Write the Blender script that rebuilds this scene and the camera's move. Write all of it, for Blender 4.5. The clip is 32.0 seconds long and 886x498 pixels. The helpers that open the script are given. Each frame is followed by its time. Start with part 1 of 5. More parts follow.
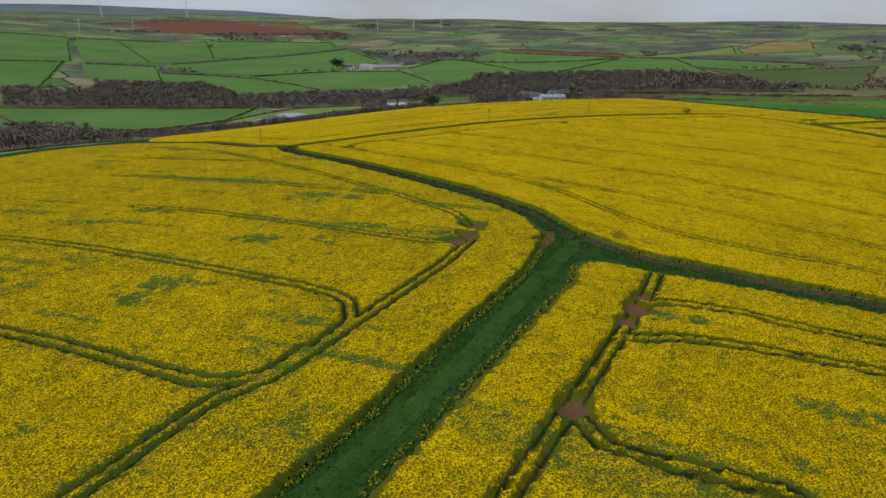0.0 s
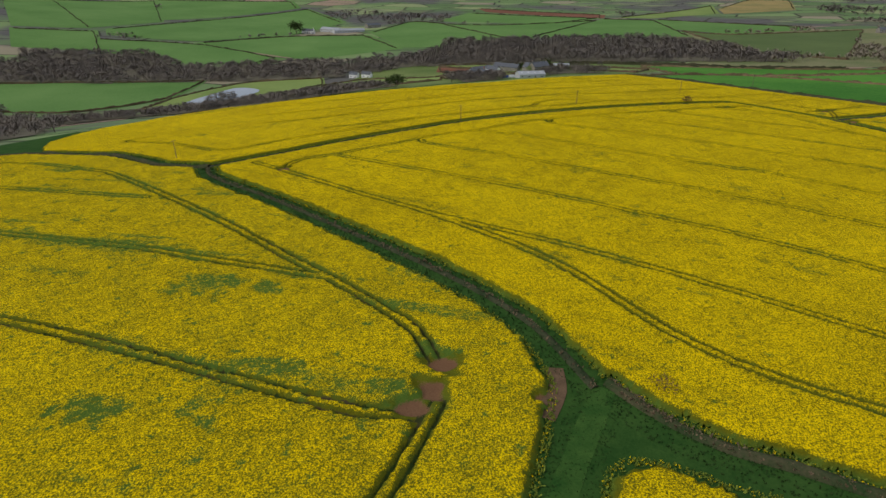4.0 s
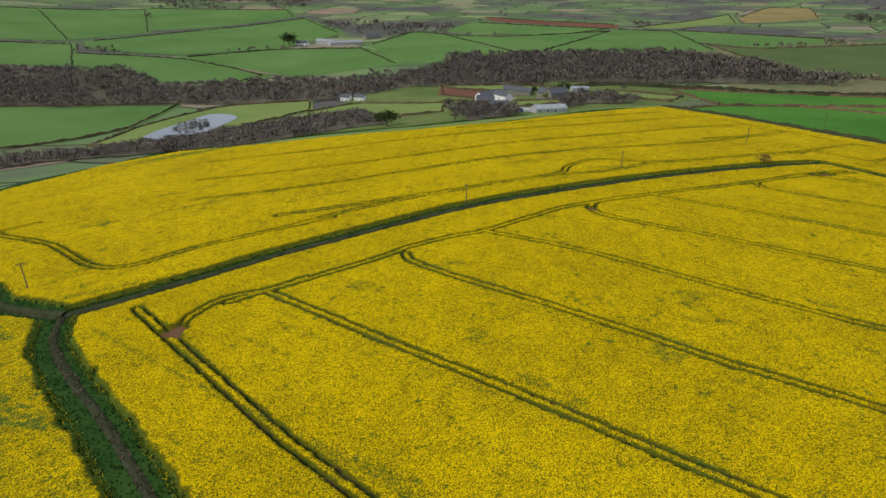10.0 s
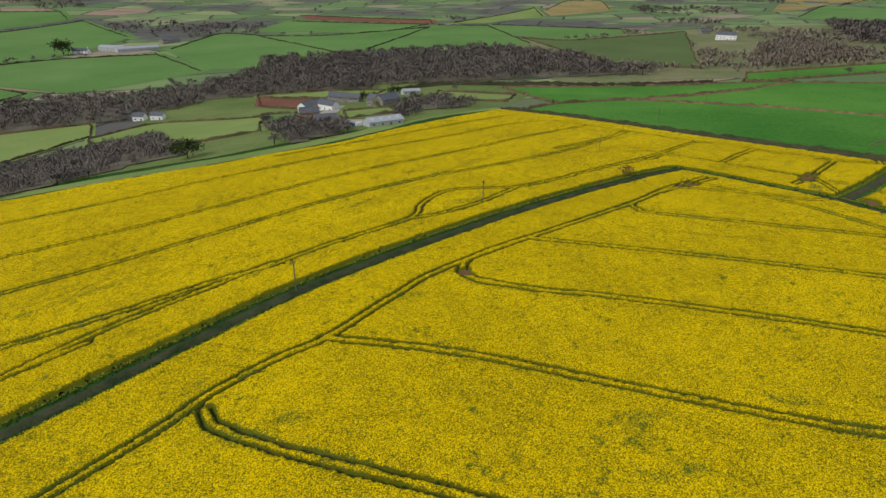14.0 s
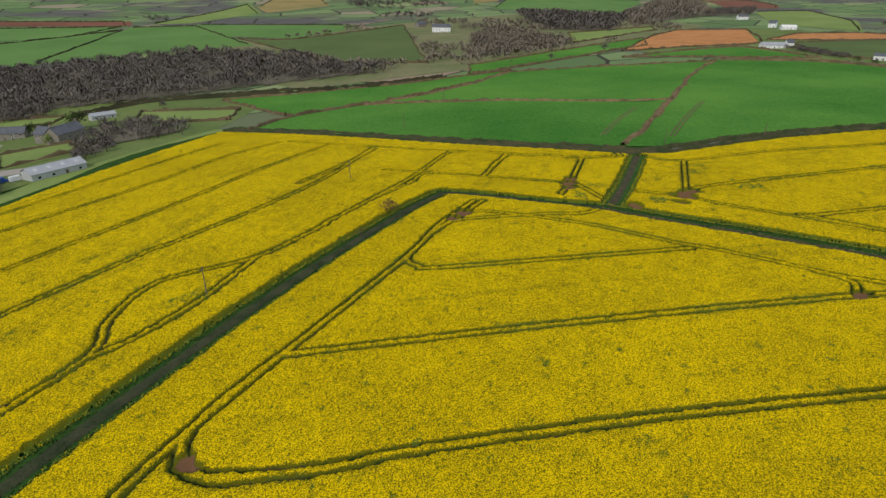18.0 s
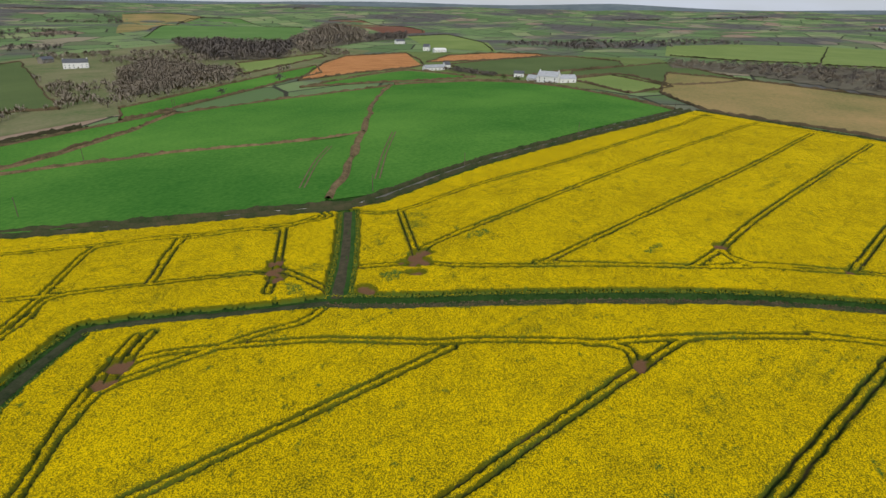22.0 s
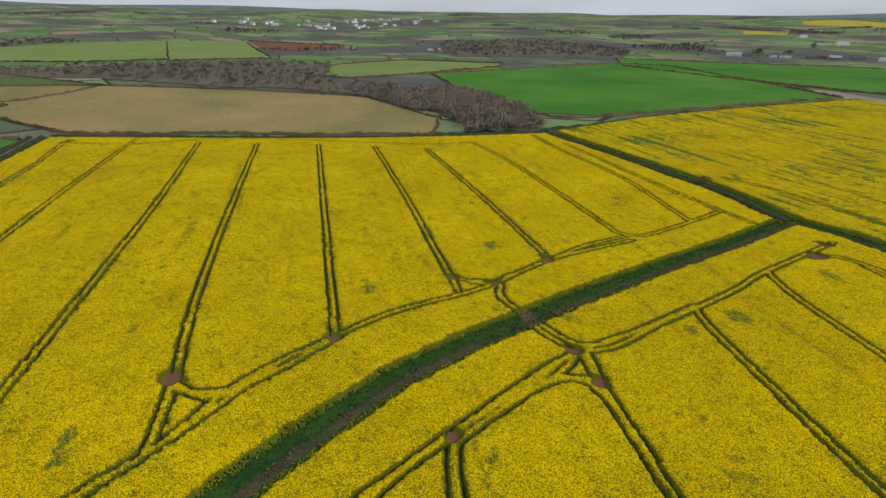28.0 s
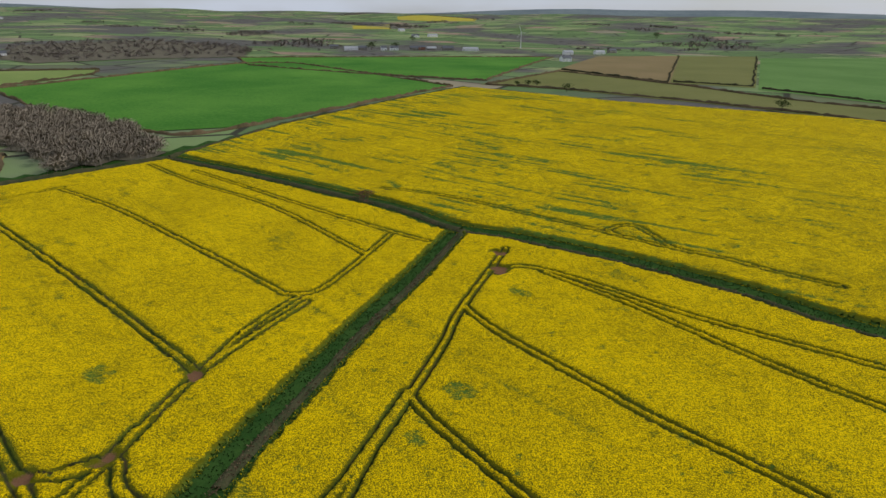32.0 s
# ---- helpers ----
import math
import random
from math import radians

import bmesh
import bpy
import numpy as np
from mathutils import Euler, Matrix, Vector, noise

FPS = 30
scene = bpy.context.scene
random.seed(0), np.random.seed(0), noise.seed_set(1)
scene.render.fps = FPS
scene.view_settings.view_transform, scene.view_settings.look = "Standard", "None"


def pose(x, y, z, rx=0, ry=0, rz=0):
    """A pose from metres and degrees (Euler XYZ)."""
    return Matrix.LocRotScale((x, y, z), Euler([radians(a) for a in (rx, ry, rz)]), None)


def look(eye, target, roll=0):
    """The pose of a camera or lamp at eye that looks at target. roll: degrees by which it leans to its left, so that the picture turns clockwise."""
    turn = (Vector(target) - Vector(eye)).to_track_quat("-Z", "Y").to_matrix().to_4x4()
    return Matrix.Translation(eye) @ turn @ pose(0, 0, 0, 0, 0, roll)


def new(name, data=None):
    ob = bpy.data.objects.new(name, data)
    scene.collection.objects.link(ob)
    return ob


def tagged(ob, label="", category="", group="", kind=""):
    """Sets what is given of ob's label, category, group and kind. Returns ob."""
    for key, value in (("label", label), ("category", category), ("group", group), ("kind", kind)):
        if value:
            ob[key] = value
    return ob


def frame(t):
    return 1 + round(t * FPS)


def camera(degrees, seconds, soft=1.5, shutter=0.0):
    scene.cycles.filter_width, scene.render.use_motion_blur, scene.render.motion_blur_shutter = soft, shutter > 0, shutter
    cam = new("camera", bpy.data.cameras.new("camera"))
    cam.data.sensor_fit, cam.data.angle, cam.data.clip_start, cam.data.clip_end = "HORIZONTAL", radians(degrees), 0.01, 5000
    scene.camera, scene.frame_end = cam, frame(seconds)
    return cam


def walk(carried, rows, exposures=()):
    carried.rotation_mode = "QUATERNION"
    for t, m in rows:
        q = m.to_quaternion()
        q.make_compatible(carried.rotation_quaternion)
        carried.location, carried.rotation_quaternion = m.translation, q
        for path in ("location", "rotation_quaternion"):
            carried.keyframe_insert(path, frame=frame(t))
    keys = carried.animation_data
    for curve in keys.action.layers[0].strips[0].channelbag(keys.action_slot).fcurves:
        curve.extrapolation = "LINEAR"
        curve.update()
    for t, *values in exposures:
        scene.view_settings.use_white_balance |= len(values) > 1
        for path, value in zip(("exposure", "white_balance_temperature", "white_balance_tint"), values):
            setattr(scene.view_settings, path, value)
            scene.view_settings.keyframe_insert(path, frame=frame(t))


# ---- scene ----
cam = camera(76.6, 32.0)
PATH = [
    (0, 0.00, 0.00, 40.00, 0.017, -21.838, 0.878),
    (0.5, 0.17, 6.37, 41.03, -1.487, -21.828, 0.838),
    (1, 0.41, 12.72, 42.05, -2.569, -21.888, 0.839),
    (1.5, 0.75, 19.11, 43.09, -2.942, -21.888, 0.857),
    (2, 1.15, 25.52, 44.13, -3.015, -22.385, 0.995),
    (2.5, 1.58, 31.99, 45.21, -3.029, -24.513, 0.997),
    (3, 2.02, 38.51, 46.31, -3.049, -25.681, 1.039),
    (3.5, 2.52, 45.07, 47.39, -3.027, -25.733, 1.013),
    (5.5, 5.83, 74.12, 51.45, -2.848, -25.701, 1.037),
    (6, 6.19, 80.88, 52.45, -2.839, -25.571, 1.145),
    (6.5, 6.52, 87.61, 53.35, -2.819, -25.359, 1.181),
    (7, 6.81, 94.34, 54.00, -2.793, -25.267, 1.174),
    (7.5, 7.09, 101.04, 54.36, -2.785, -25.314, 1.193),
    (8, 7.37, 107.73, 54.51, -2.740, -25.346, 1.141),
    (8.5, 7.66, 114.42, 54.52, -2.695, -25.366, 1.098),
    (9, 7.99, 121.07, 54.49, -2.638, -25.370, 1.066),
    (9.5, 8.36, 127.63, 54.54, -2.588, -25.390, 1.004),
    (10, 8.76, 134.07, 54.69, -2.521, -25.371, 0.940),
    (10.5, 9.25, 140.37, 54.89, -2.852, -25.372, 0.866),
    (11, 9.85, 146.54, 55.04, -3.758, -25.425, 0.797),
    (11.5, 10.59, 152.66, 55.12, -6.019, -25.479, 0.735),
    (12, 11.46, 158.82, 55.08, -8.794, -25.463, 0.655),
    (12.5, 12.46, 165.00, 54.98, -11.340, -25.445, 0.621),
    (13, 13.70, 171.21, 54.83, -14.040, -25.457, 0.599),
    (13.5, 15.21, 177.42, 54.68, -16.841, -25.444, 0.615),
    (14, 16.97, 183.60, 54.54, -19.631, -25.505, 0.710),
    (14.5, 18.98, 189.70, 54.43, -22.442, -25.522, 0.828),
    (16.5, 32.11, 210.81, 54.63, -35.605, -25.536, 0.449),
    (17, 36.04, 215.62, 54.67, -38.796, -25.593, 0.355),
    (17.5, 40.09, 220.34, 54.77, -42.227, -25.600, 0.376),
    (18, 44.40, 224.84, 54.96, -45.690, -25.713, 0.573),
    (18.5, 49.03, 229.05, 55.16, -49.117, -25.761, 0.727),
    (19, 53.90, 232.99, 55.31, -52.118, -25.033, 0.852),
    (19.5, 59.01, 236.63, 55.38, -55.069, -23.798, 0.918),
    (20, 64.35, 239.95, 55.37, -57.996, -23.317, 0.982),
    (20.5, 69.86, 242.94, 55.31, -61.162, -23.301, 0.887),
    (21, 75.55, 245.56, 55.21, -66.970, -23.188, 0.977),
    (21.5, 81.45, 247.80, 55.10, -72.495, -23.053, 0.980),
    (22, 87.52, 249.58, 55.03, -76.739, -23.033, 0.887),
    (22.5, 93.60, 250.87, 55.01, -80.802, -22.987, 0.908),
    (23, 99.64, 251.66, 55.07, -85.093, -22.938, 0.968),
    (23.5, 105.66, 251.92, 55.14, -90.037, -22.872, 0.901),
    (24, 111.67, 251.61, 55.17, -95.394, -22.824, 0.896),
    (24.5, 117.67, 250.77, 55.15, -101.746, -22.755, 0.875),
    (25, 123.55, 249.50, 55.20, -108.009, -22.757, 0.944),
    (25.5, 129.30, 247.84, 55.36, -112.595, -22.755, 0.949),
    (27.5, 148.94, 235.72, 56.40, -130.455, -22.775, 0.923),
    (28, 153.60, 231.43, 56.40, -134.605, -22.687, 0.851),
    (28.5, 158.01, 226.76, 56.37, -140.623, -22.615, 0.874),
    (29, 161.99, 221.78, 56.28, -147.584, -22.490, 0.707),
    (29.5, 165.35, 216.51, 56.12, -153.588, -22.490, 0.762),
    (30, 168.07, 210.98, 55.94, -159.362, -22.475, 0.729),
    (30.5, 170.26, 205.21, 55.82, -162.393, -22.490, 0.744),
    (31, 172.03, 199.18, 55.80, -163.539, -22.502, 0.824),
    (31.5, 173.61, 192.96, 55.91, -167.170, -22.509, 0.794),
    (32, 175.11, 186.67, 56.07, -169.811, -22.543, 0.836),
]
walk(cam, [(t, pose(x, y, z, 90 + pitch, 0, yaw) @ pose(0, 0, 0, 0, 0, roll)) for t, x, y, z, yaw, pitch, roll in PATH],
     exposures=[(0.0, -0.52), (3.5, -0.45), (6.0, -0.38), (12.0, -0.24), (24.0, -0.25), (32.0, -0.36)])

# ---- sky and sun ----
SUN_ELEVATION, SUN_AZIMUTH = 42.0, 250.0  # degrees; azimuth counted from +y towards +x
world = bpy.data.worlds.new("sky")
scene.world = world
world.use_nodes = True
wt = world.node_tree
sky = wt.nodes.new("ShaderNodeTexSky")
sky.sky_type, sky.sun_disc = "NISHITA", False
sky.sun_elevation, sky.sun_rotation = radians(SUN_ELEVATION), radians(SUN_AZIMUTH)
sky.air_density, sky.dust_density, sky.ozone_density = 1.0, 1.0, 1.0
cloud_way = wt.nodes.new("ShaderNodeTexCoord")
cloud_map = wt.nodes.new("ShaderNodeMapping")
cloud_map.inputs["Scale"].default_value = (1.0, 1.0, 4.0)
cloud_noise = wt.nodes.new("ShaderNodeTexNoise")
cloud_noise.inputs["Scale"].default_value, cloud_noise.inputs["Detail"].default_value = 3.0, 6.0
cloud_ramp = wt.nodes.new("ShaderNodeMapRange")
cloud_ramp.inputs["From Min"].default_value, cloud_ramp.inputs["From Max"].default_value = 0.3, 0.65
cloud_ramp.inputs["To Min"].default_value, cloud_ramp.inputs["To Max"].default_value = 0.45, 0.95
cloud_mix = wt.nodes.new("ShaderNodeMix")
cloud_mix.data_type = "RGBA"
cloud_mix.inputs[7].default_value = (6.9, 7.5, 8.7, 1)
wt.links.new(cloud_way.outputs["Generated"], cloud_map.inputs[0])
wt.links.new(cloud_map.outputs[0], cloud_noise.inputs["Vector"])
wt.links.new(cloud_noise.outputs["Fac"], cloud_ramp.inputs["Value"])
wt.links.new(cloud_ramp.outputs[0], cloud_mix.inputs[0])
wt.links.new(sky.outputs[0], cloud_mix.inputs[6])
wt.links.new(cloud_mix.outputs[2], wt.nodes["Background"].inputs[0])
wt.nodes["Background"].inputs[1].default_value = 0.1
sun = new("sun", bpy.data.lights.new("sun", "SUN"))
sun.data.energy, sun.data.angle, sun.data.color = 2.0, radians(4.0), (1.0, 0.95, 0.86)
sa, se = radians(SUN_AZIMUTH), radians(SUN_ELEVATION)
sun.matrix_world = look((0, 0, 300), (-math.sin(sa) * math.cos(se), -math.cos(sa) * math.cos(se), 300 - math.sin(se)))

# ---- land ----
NEAR_FORMS = [
    (-140, -60, 130, -0.2), (-140, 100, 130, 1.2), (-140, 260, 130, -1.7), (-140, 400, 130, -0.6),
    (20, -60, 130, 3.8), (20, 100, 130, 8.2), (20, 260, 130, 7.4), (20, 400, 130, 0.7),
    (180, -60, 130, 0.1), (180, 100, 130, -8.5), (180, 260, 130, 6.4), (180, 400, 130, -1.2),
    (340, -60, 130, 1.0), (340, 100, 130, 0.1), (340, 260, 130, 5.4), (340, 400, 130, -0.2),
    (500, -60, 130, -5.1), (500, 100, 130, -2.5), (500, 260, 130, 2.5), (500, 400, 130, 1.1),
]
FAR_FORMS = [
    (-700, 500, 330, -17.4), (-350, 600, 300, -32.8), (0, 700, 280, -14.8), (350, 750, 300, -8.9),
    (750, 700, 330, -2.9), (-700, 1250, 420, -13.9), (-200, 1300, 400, -20.3), (400, 1350, 400, -4.5),
    (1000, 1300, 450, 0.1), (1100, 300, 400, 5.1), (800, -300, 380, 3.0), (300, -500, 330, 4.9),
    (-250, -450, 350, 3.9), (-600, 0, 350, -4.2), (1200, -900, 500, -0.2), (300, -1200, 500, 0.4),
    (-700, -1000, 500, -0.2), (-250, 240, 110, 13.4), (-160, 460, 120, 1.5), (-40, 420, 110, 9.9),
    (100, 520, 120, 12.1), (300, 560, 140, 1.9),
]


def height(x, y):
    """The height of the land at x, y (arrays or numbers)."""
    x, y = np.asarray(x, float), np.asarray(y, float)
    z = 0 * x - 8.0
    for cx, cy, r, h in NEAR_FORMS + FAR_FORMS:
        z = z + h * np.exp(-((x - cx) ** 2 + (y - cy) ** 2) / (2 * r * r))
    d = np.hypot(x - 150, y - 200)
    s = np.clip((d - 900) / 3800, 0, 1)
    z = z + s * s * (3 - 2 * s) * 78
    z = z + np.clip((d - 900) / 900, 0, 1) * 9 * (np.sin(x / 310 + 1.3) * np.cos(y / 370) + 0.6 * np.sin((x + y) / 190))
    hollow = np.clip(2.4 - 2 * np.hypot((x + 184) / 40, (y - 622) / 74), 0, 1)
    return z + (-59.5 - z) * hollow * hollow * (3 - 2 * hollow)

# ---- materials ----
def material(name, rough=0.9, metal=0.0):
    m = bpy.data.materials.new(name)
    m.use_nodes = True
    b = m.node_tree.nodes["Principled BSDF"]
    b.inputs["Roughness"].default_value, b.inputs["Metallic"].default_value = rough, metal
    b.inputs["Specular IOR Level"].default_value = 0.02 if rough > 0.8 else 0.3
    return m, m.node_tree.nodes, m.node_tree.links, b


def noise_node(nodes, links, scale, detail=3.0, rough=0.6, stretch=None):
    """Noise in world metres: scale is about the cells per metre."""
    geo = nodes.new("ShaderNodeNewGeometry")
    tex = nodes.new("ShaderNodeTexNoise")
    tex.inputs["Scale"].default_value, tex.inputs["Detail"].default_value, tex.inputs["Roughness"].default_value = scale, detail, rough
    if stretch:
        mp = nodes.new("ShaderNodeMapping")
        mp.inputs["Scale"].default_value, mp.inputs["Rotation"].default_value = stretch[:3], (0, 0, radians(stretch[3]))
        links.new(geo.outputs["Position"], mp.inputs["Vector"])
        links.new(mp.outputs[0], tex.inputs["Vector"])
    else:
        links.new(geo.outputs["Position"], tex.inputs["Vector"])
    return tex.outputs["Fac"]


def ramp(nodes, links, fac, stops):
    r = nodes.new("ShaderNodeValToRGB")
    e = r.color_ramp.elements
    while len(e) < len(stops):
        e.new(0.5)
    for k, (p, c) in zip(e, stops):
        k.position, k.color = p, (*c, 1)
    links.new(fac, r.inputs[0])
    return r.outputs[0]


def mix(nodes, links, fac, a, b, blend="MIX"):
    m = nodes.new("ShaderNodeMix")
    m.data_type, m.blend_type, m.clamp_factor = "RGBA", blend, True
    for sock, v in ((m.inputs[0], fac), (m.inputs[6], a), (m.inputs[7], b)):
        if isinstance(v, (int, float)):
            sock.default_value = v
        elif isinstance(v, tuple):
            sock.default_value = (*v, 1)
        else:
            links.new(v, sock)
    return m.outputs[2]


def calc(nodes, links, op, a, b=0.0, c=0.0):
    m = nodes.new("ShaderNodeMath")
    m.operation = op
    for sock, v in zip(m.inputs, (a, b, c)):
        if isinstance(v, (int, float)):
            sock.default_value = v
        else:
            links.new(v, sock)
    return m.outputs[0]


def bumped(nodes, links, bsdf, fac, strength, distance):
    b = nodes.new("ShaderNodeBump")
    b.inputs["Strength"].default_value, b.inputs["Distance"].default_value = strength, distance
    links.new(fac, b.inputs["Height"])
    links.new(b.outputs[0], bsdf.inputs["Normal"])


def plain(name, lo, hi, scale=0.5, rough=0.9, metal=0.0, grain=8.0, bump=0.3, dist=0.05, stretch=None):
    """A surface that varies between two colours at two scales, with fine relief."""
    m, n, l, b = material(name, rough, metal)
    big = noise_node(n, l, scale, 4.0, 0.6, stretch)
    small = noise_node(n, l, grain, 2.0)
    both = calc(n, l, "ADD", calc(n, l, "MULTIPLY", big, 0.65), calc(n, l, "MULTIPLY", small, 0.35))
    l.new(ramp(n, l, both, [(0.3, lo), (0.7, hi)]), b.inputs["Base Color"])
    bumped(n, l, b, small, bump, dist)
    return m


def attribute(nodes, name):
    a = nodes.new("ShaderNodeAttribute")
    a.attribute_name = name
    return a.outputs["Fac"]


def rapeseed():
    """Flowering rape: yellow heads over green stems, gaps painted darker as shade, green where it is thin, wheel ruts
    trodden to stems and soil.
    """
    m, n, l, b = material("rapeseed", 1.0)
    b.inputs["Specular IOR Level"].default_value = 0.03
    fine = noise_node(n, l, 4.0, 4.0, 0.75)
    heads = n.new("ShaderNodeTexVoronoi")
    heads.inputs["Scale"].default_value = 4.6
    l.new(n.new("ShaderNodeNewGeometry").outputs["Position"], heads.inputs["Vector"])
    # falls off from each head centre: paints shade into the gaps between heads
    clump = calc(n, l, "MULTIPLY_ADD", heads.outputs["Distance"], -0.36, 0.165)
    mid = noise_node(n, l, 0.45, 3.0)
    broad = noise_node(n, l, 0.03, 4.0, 0.6)
    top, thin, soil, rut = (attribute(n, k) for k in ("top", "thin", "soil", "rut"))
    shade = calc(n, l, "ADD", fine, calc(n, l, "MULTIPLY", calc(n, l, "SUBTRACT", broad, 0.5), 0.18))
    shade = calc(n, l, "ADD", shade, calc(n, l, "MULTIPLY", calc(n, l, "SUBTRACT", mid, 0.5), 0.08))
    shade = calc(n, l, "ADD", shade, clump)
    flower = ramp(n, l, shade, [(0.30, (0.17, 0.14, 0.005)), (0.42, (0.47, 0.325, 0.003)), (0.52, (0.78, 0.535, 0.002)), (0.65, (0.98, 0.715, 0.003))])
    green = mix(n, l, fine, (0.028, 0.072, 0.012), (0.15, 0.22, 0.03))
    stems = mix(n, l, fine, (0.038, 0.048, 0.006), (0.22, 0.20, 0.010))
    green = mix(n, l, calc(n, l, "MULTIPLY_ADD", thin, 2.6, -0.25), stems, green)
    # lower canopy takes the dark stem colour: green stems plus painted shade
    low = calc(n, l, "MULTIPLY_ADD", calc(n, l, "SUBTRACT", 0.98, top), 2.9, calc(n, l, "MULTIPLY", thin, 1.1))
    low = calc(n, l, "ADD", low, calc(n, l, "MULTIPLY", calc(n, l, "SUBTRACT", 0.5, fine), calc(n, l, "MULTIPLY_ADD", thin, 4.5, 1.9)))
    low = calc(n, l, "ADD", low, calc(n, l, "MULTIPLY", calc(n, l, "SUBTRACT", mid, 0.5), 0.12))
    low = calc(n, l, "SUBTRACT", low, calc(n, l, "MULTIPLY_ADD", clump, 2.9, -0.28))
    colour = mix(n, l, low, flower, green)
    off = calc(n, l, "ABSOLUTE", calc(n, l, "SUBTRACT", rut, 0.95))
    wheel = calc(n, l, "MULTIPLY_ADD", calc(n, l, "ADD", off, calc(n, l, "MULTIPLY", fine, 0.5)), -5.0, 2.9)
    floor = mix(n, l, calc(n, l, "MULTIPLY_ADD", noise_node(n, l, 0.12), 4.0, -1.9), (0.030, 0.050, 0.011), (0.09, 0.064, 0.032))
    colour = mix(n, l, wheel, colour, floor)
    colour = mix(n, l, calc(n, l, "MULTIPLY_ADD", calc(n, l, "ADD", soil, calc(n, l, "MULTIPLY", fine, 0.6)), 5.0, -3.6), colour, mix(n, l, fine, (0.115, 0.058, 0.028), (0.27, 0.145, 0.08)))
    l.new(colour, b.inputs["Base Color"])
    bumped(n, l, b, calc(n, l, "ADD", fine, clump), 0.8, 0.2)
    return m


RAPE = rapeseed()


def countryside():
    """Far farmland: a patchwork of pasture, young corn and ploughed soil with dark hedge lines."""
    m, n, l, b = material("countryside", 0.95)
    geo = n.new("ShaderNodeNewGeometry")
    mp = n.new("ShaderNodeMapping")
    mp.inputs["Scale"].default_value, mp.inputs["Rotation"].default_value = (1 / 520, 1 / 330, 0), (0, 0, radians(24))
    l.new(geo.outputs["Position"], mp.inputs["Vector"])
    cells, edges = n.new("ShaderNodeTexVoronoi"), n.new("ShaderNodeTexVoronoi")
    edges.feature = "DISTANCE_TO_EDGE"
    for v in (cells, edges):
        v.voronoi_dimensions = "2D"
        v.inputs["Randomness"].default_value = 0.75
        l.new(mp.outputs[0], v.inputs["Vector"])
    sep = n.new("ShaderNodeSeparateColor")
    l.new(cells.outputs["Color"], sep.inputs[0])
    field = ramp(n, l, sep.outputs[0], [(0.0, (0.115, 0.195, 0.07)), (0.28, (0.155, 0.25, 0.09)), (0.52, (0.21, 0.30, 0.115)), (0.70, (0.29, 0.34, 0.15)), (0.82, (0.15, 0.18, 0.09)), (0.89, (0.33, 0.28, 0.19)), (0.95, (0.36, 0.25, 0.18))])
    field.node.color_ramp.interpolation = "CONSTANT"
    grain = noise_node(n, l, 0.02, 5.0, 0.65)
    field = mix(n, l, calc(n, l, "MULTIPLY", grain, 0.4), field, (0.15, 0.16, 0.10))
    wild = calc(n, l, "MULTIPLY_ADD", noise_node(n, l, 0.0026, 4.0), 12.0, -5.8)
    field = mix(n, l, wild, field, mix(n, l, noise_node(n, l, 0.05, 3.0), (0.085, 0.083, 0.078), (0.16, 0.15, 0.135)))
    edge = calc(n, l, "MULTIPLY_ADD", calc(n, l, "SUBTRACT", edges.outputs["Distance"], calc(n, l, "MULTIPLY", grain, 0.03)), -80.0, 1.3)
    l.new(mix(n, l, edge, field, (0.055, 0.056, 0.04)), b.inputs["Base Color"])
    bumped(n, l, b, grain, 0.6, 2.0)
    return m


COUNTRY = countryside()
VERGE = plain("rough grass", (0.014, 0.050, 0.010), (0.050, 0.105, 0.022), 0.25, grain=3.0, bump=0.6, dist=0.12)
FAR_RAPE = plain("far rapeseed", (0.36, 0.31, 0.05), (0.50, 0.42, 0.06), 0.02, grain=0.3)
PASTURE = plain("pasture", (0.085, 0.18, 0.045), (0.16, 0.27, 0.08), 0.008, grain=0.4, bump=0.3, dist=0.2)
YOUNG_CORN = plain("young corn", (0.030, 0.135, 0.018), (0.125, 0.285, 0.045), 0.009, grain=0.5, bump=0.3, dist=0.15)
DARK_GREEN = plain("dark pasture", (0.08, 0.12, 0.042), (0.13, 0.17, 0.06), 0.012, grain=0.5)
STUBBLE = plain("pale stubble", (0.14, 0.165, 0.055), (0.44, 0.29, 0.125), 0.010, grain=0.4)
MEADOW = plain("pale meadow", (0.15, 0.22, 0.06), (0.25, 0.31, 0.095), 0.012, grain=0.5)
OLIVE = plain("olive field", (0.14, 0.15, 0.05), (0.20, 0.20, 0.07), 0.012, grain=0.5)
BROWN_FIELD = plain("dull brown field", (0.19, 0.15, 0.07), (0.27, 0.20, 0.10), 0.012, grain=0.5)


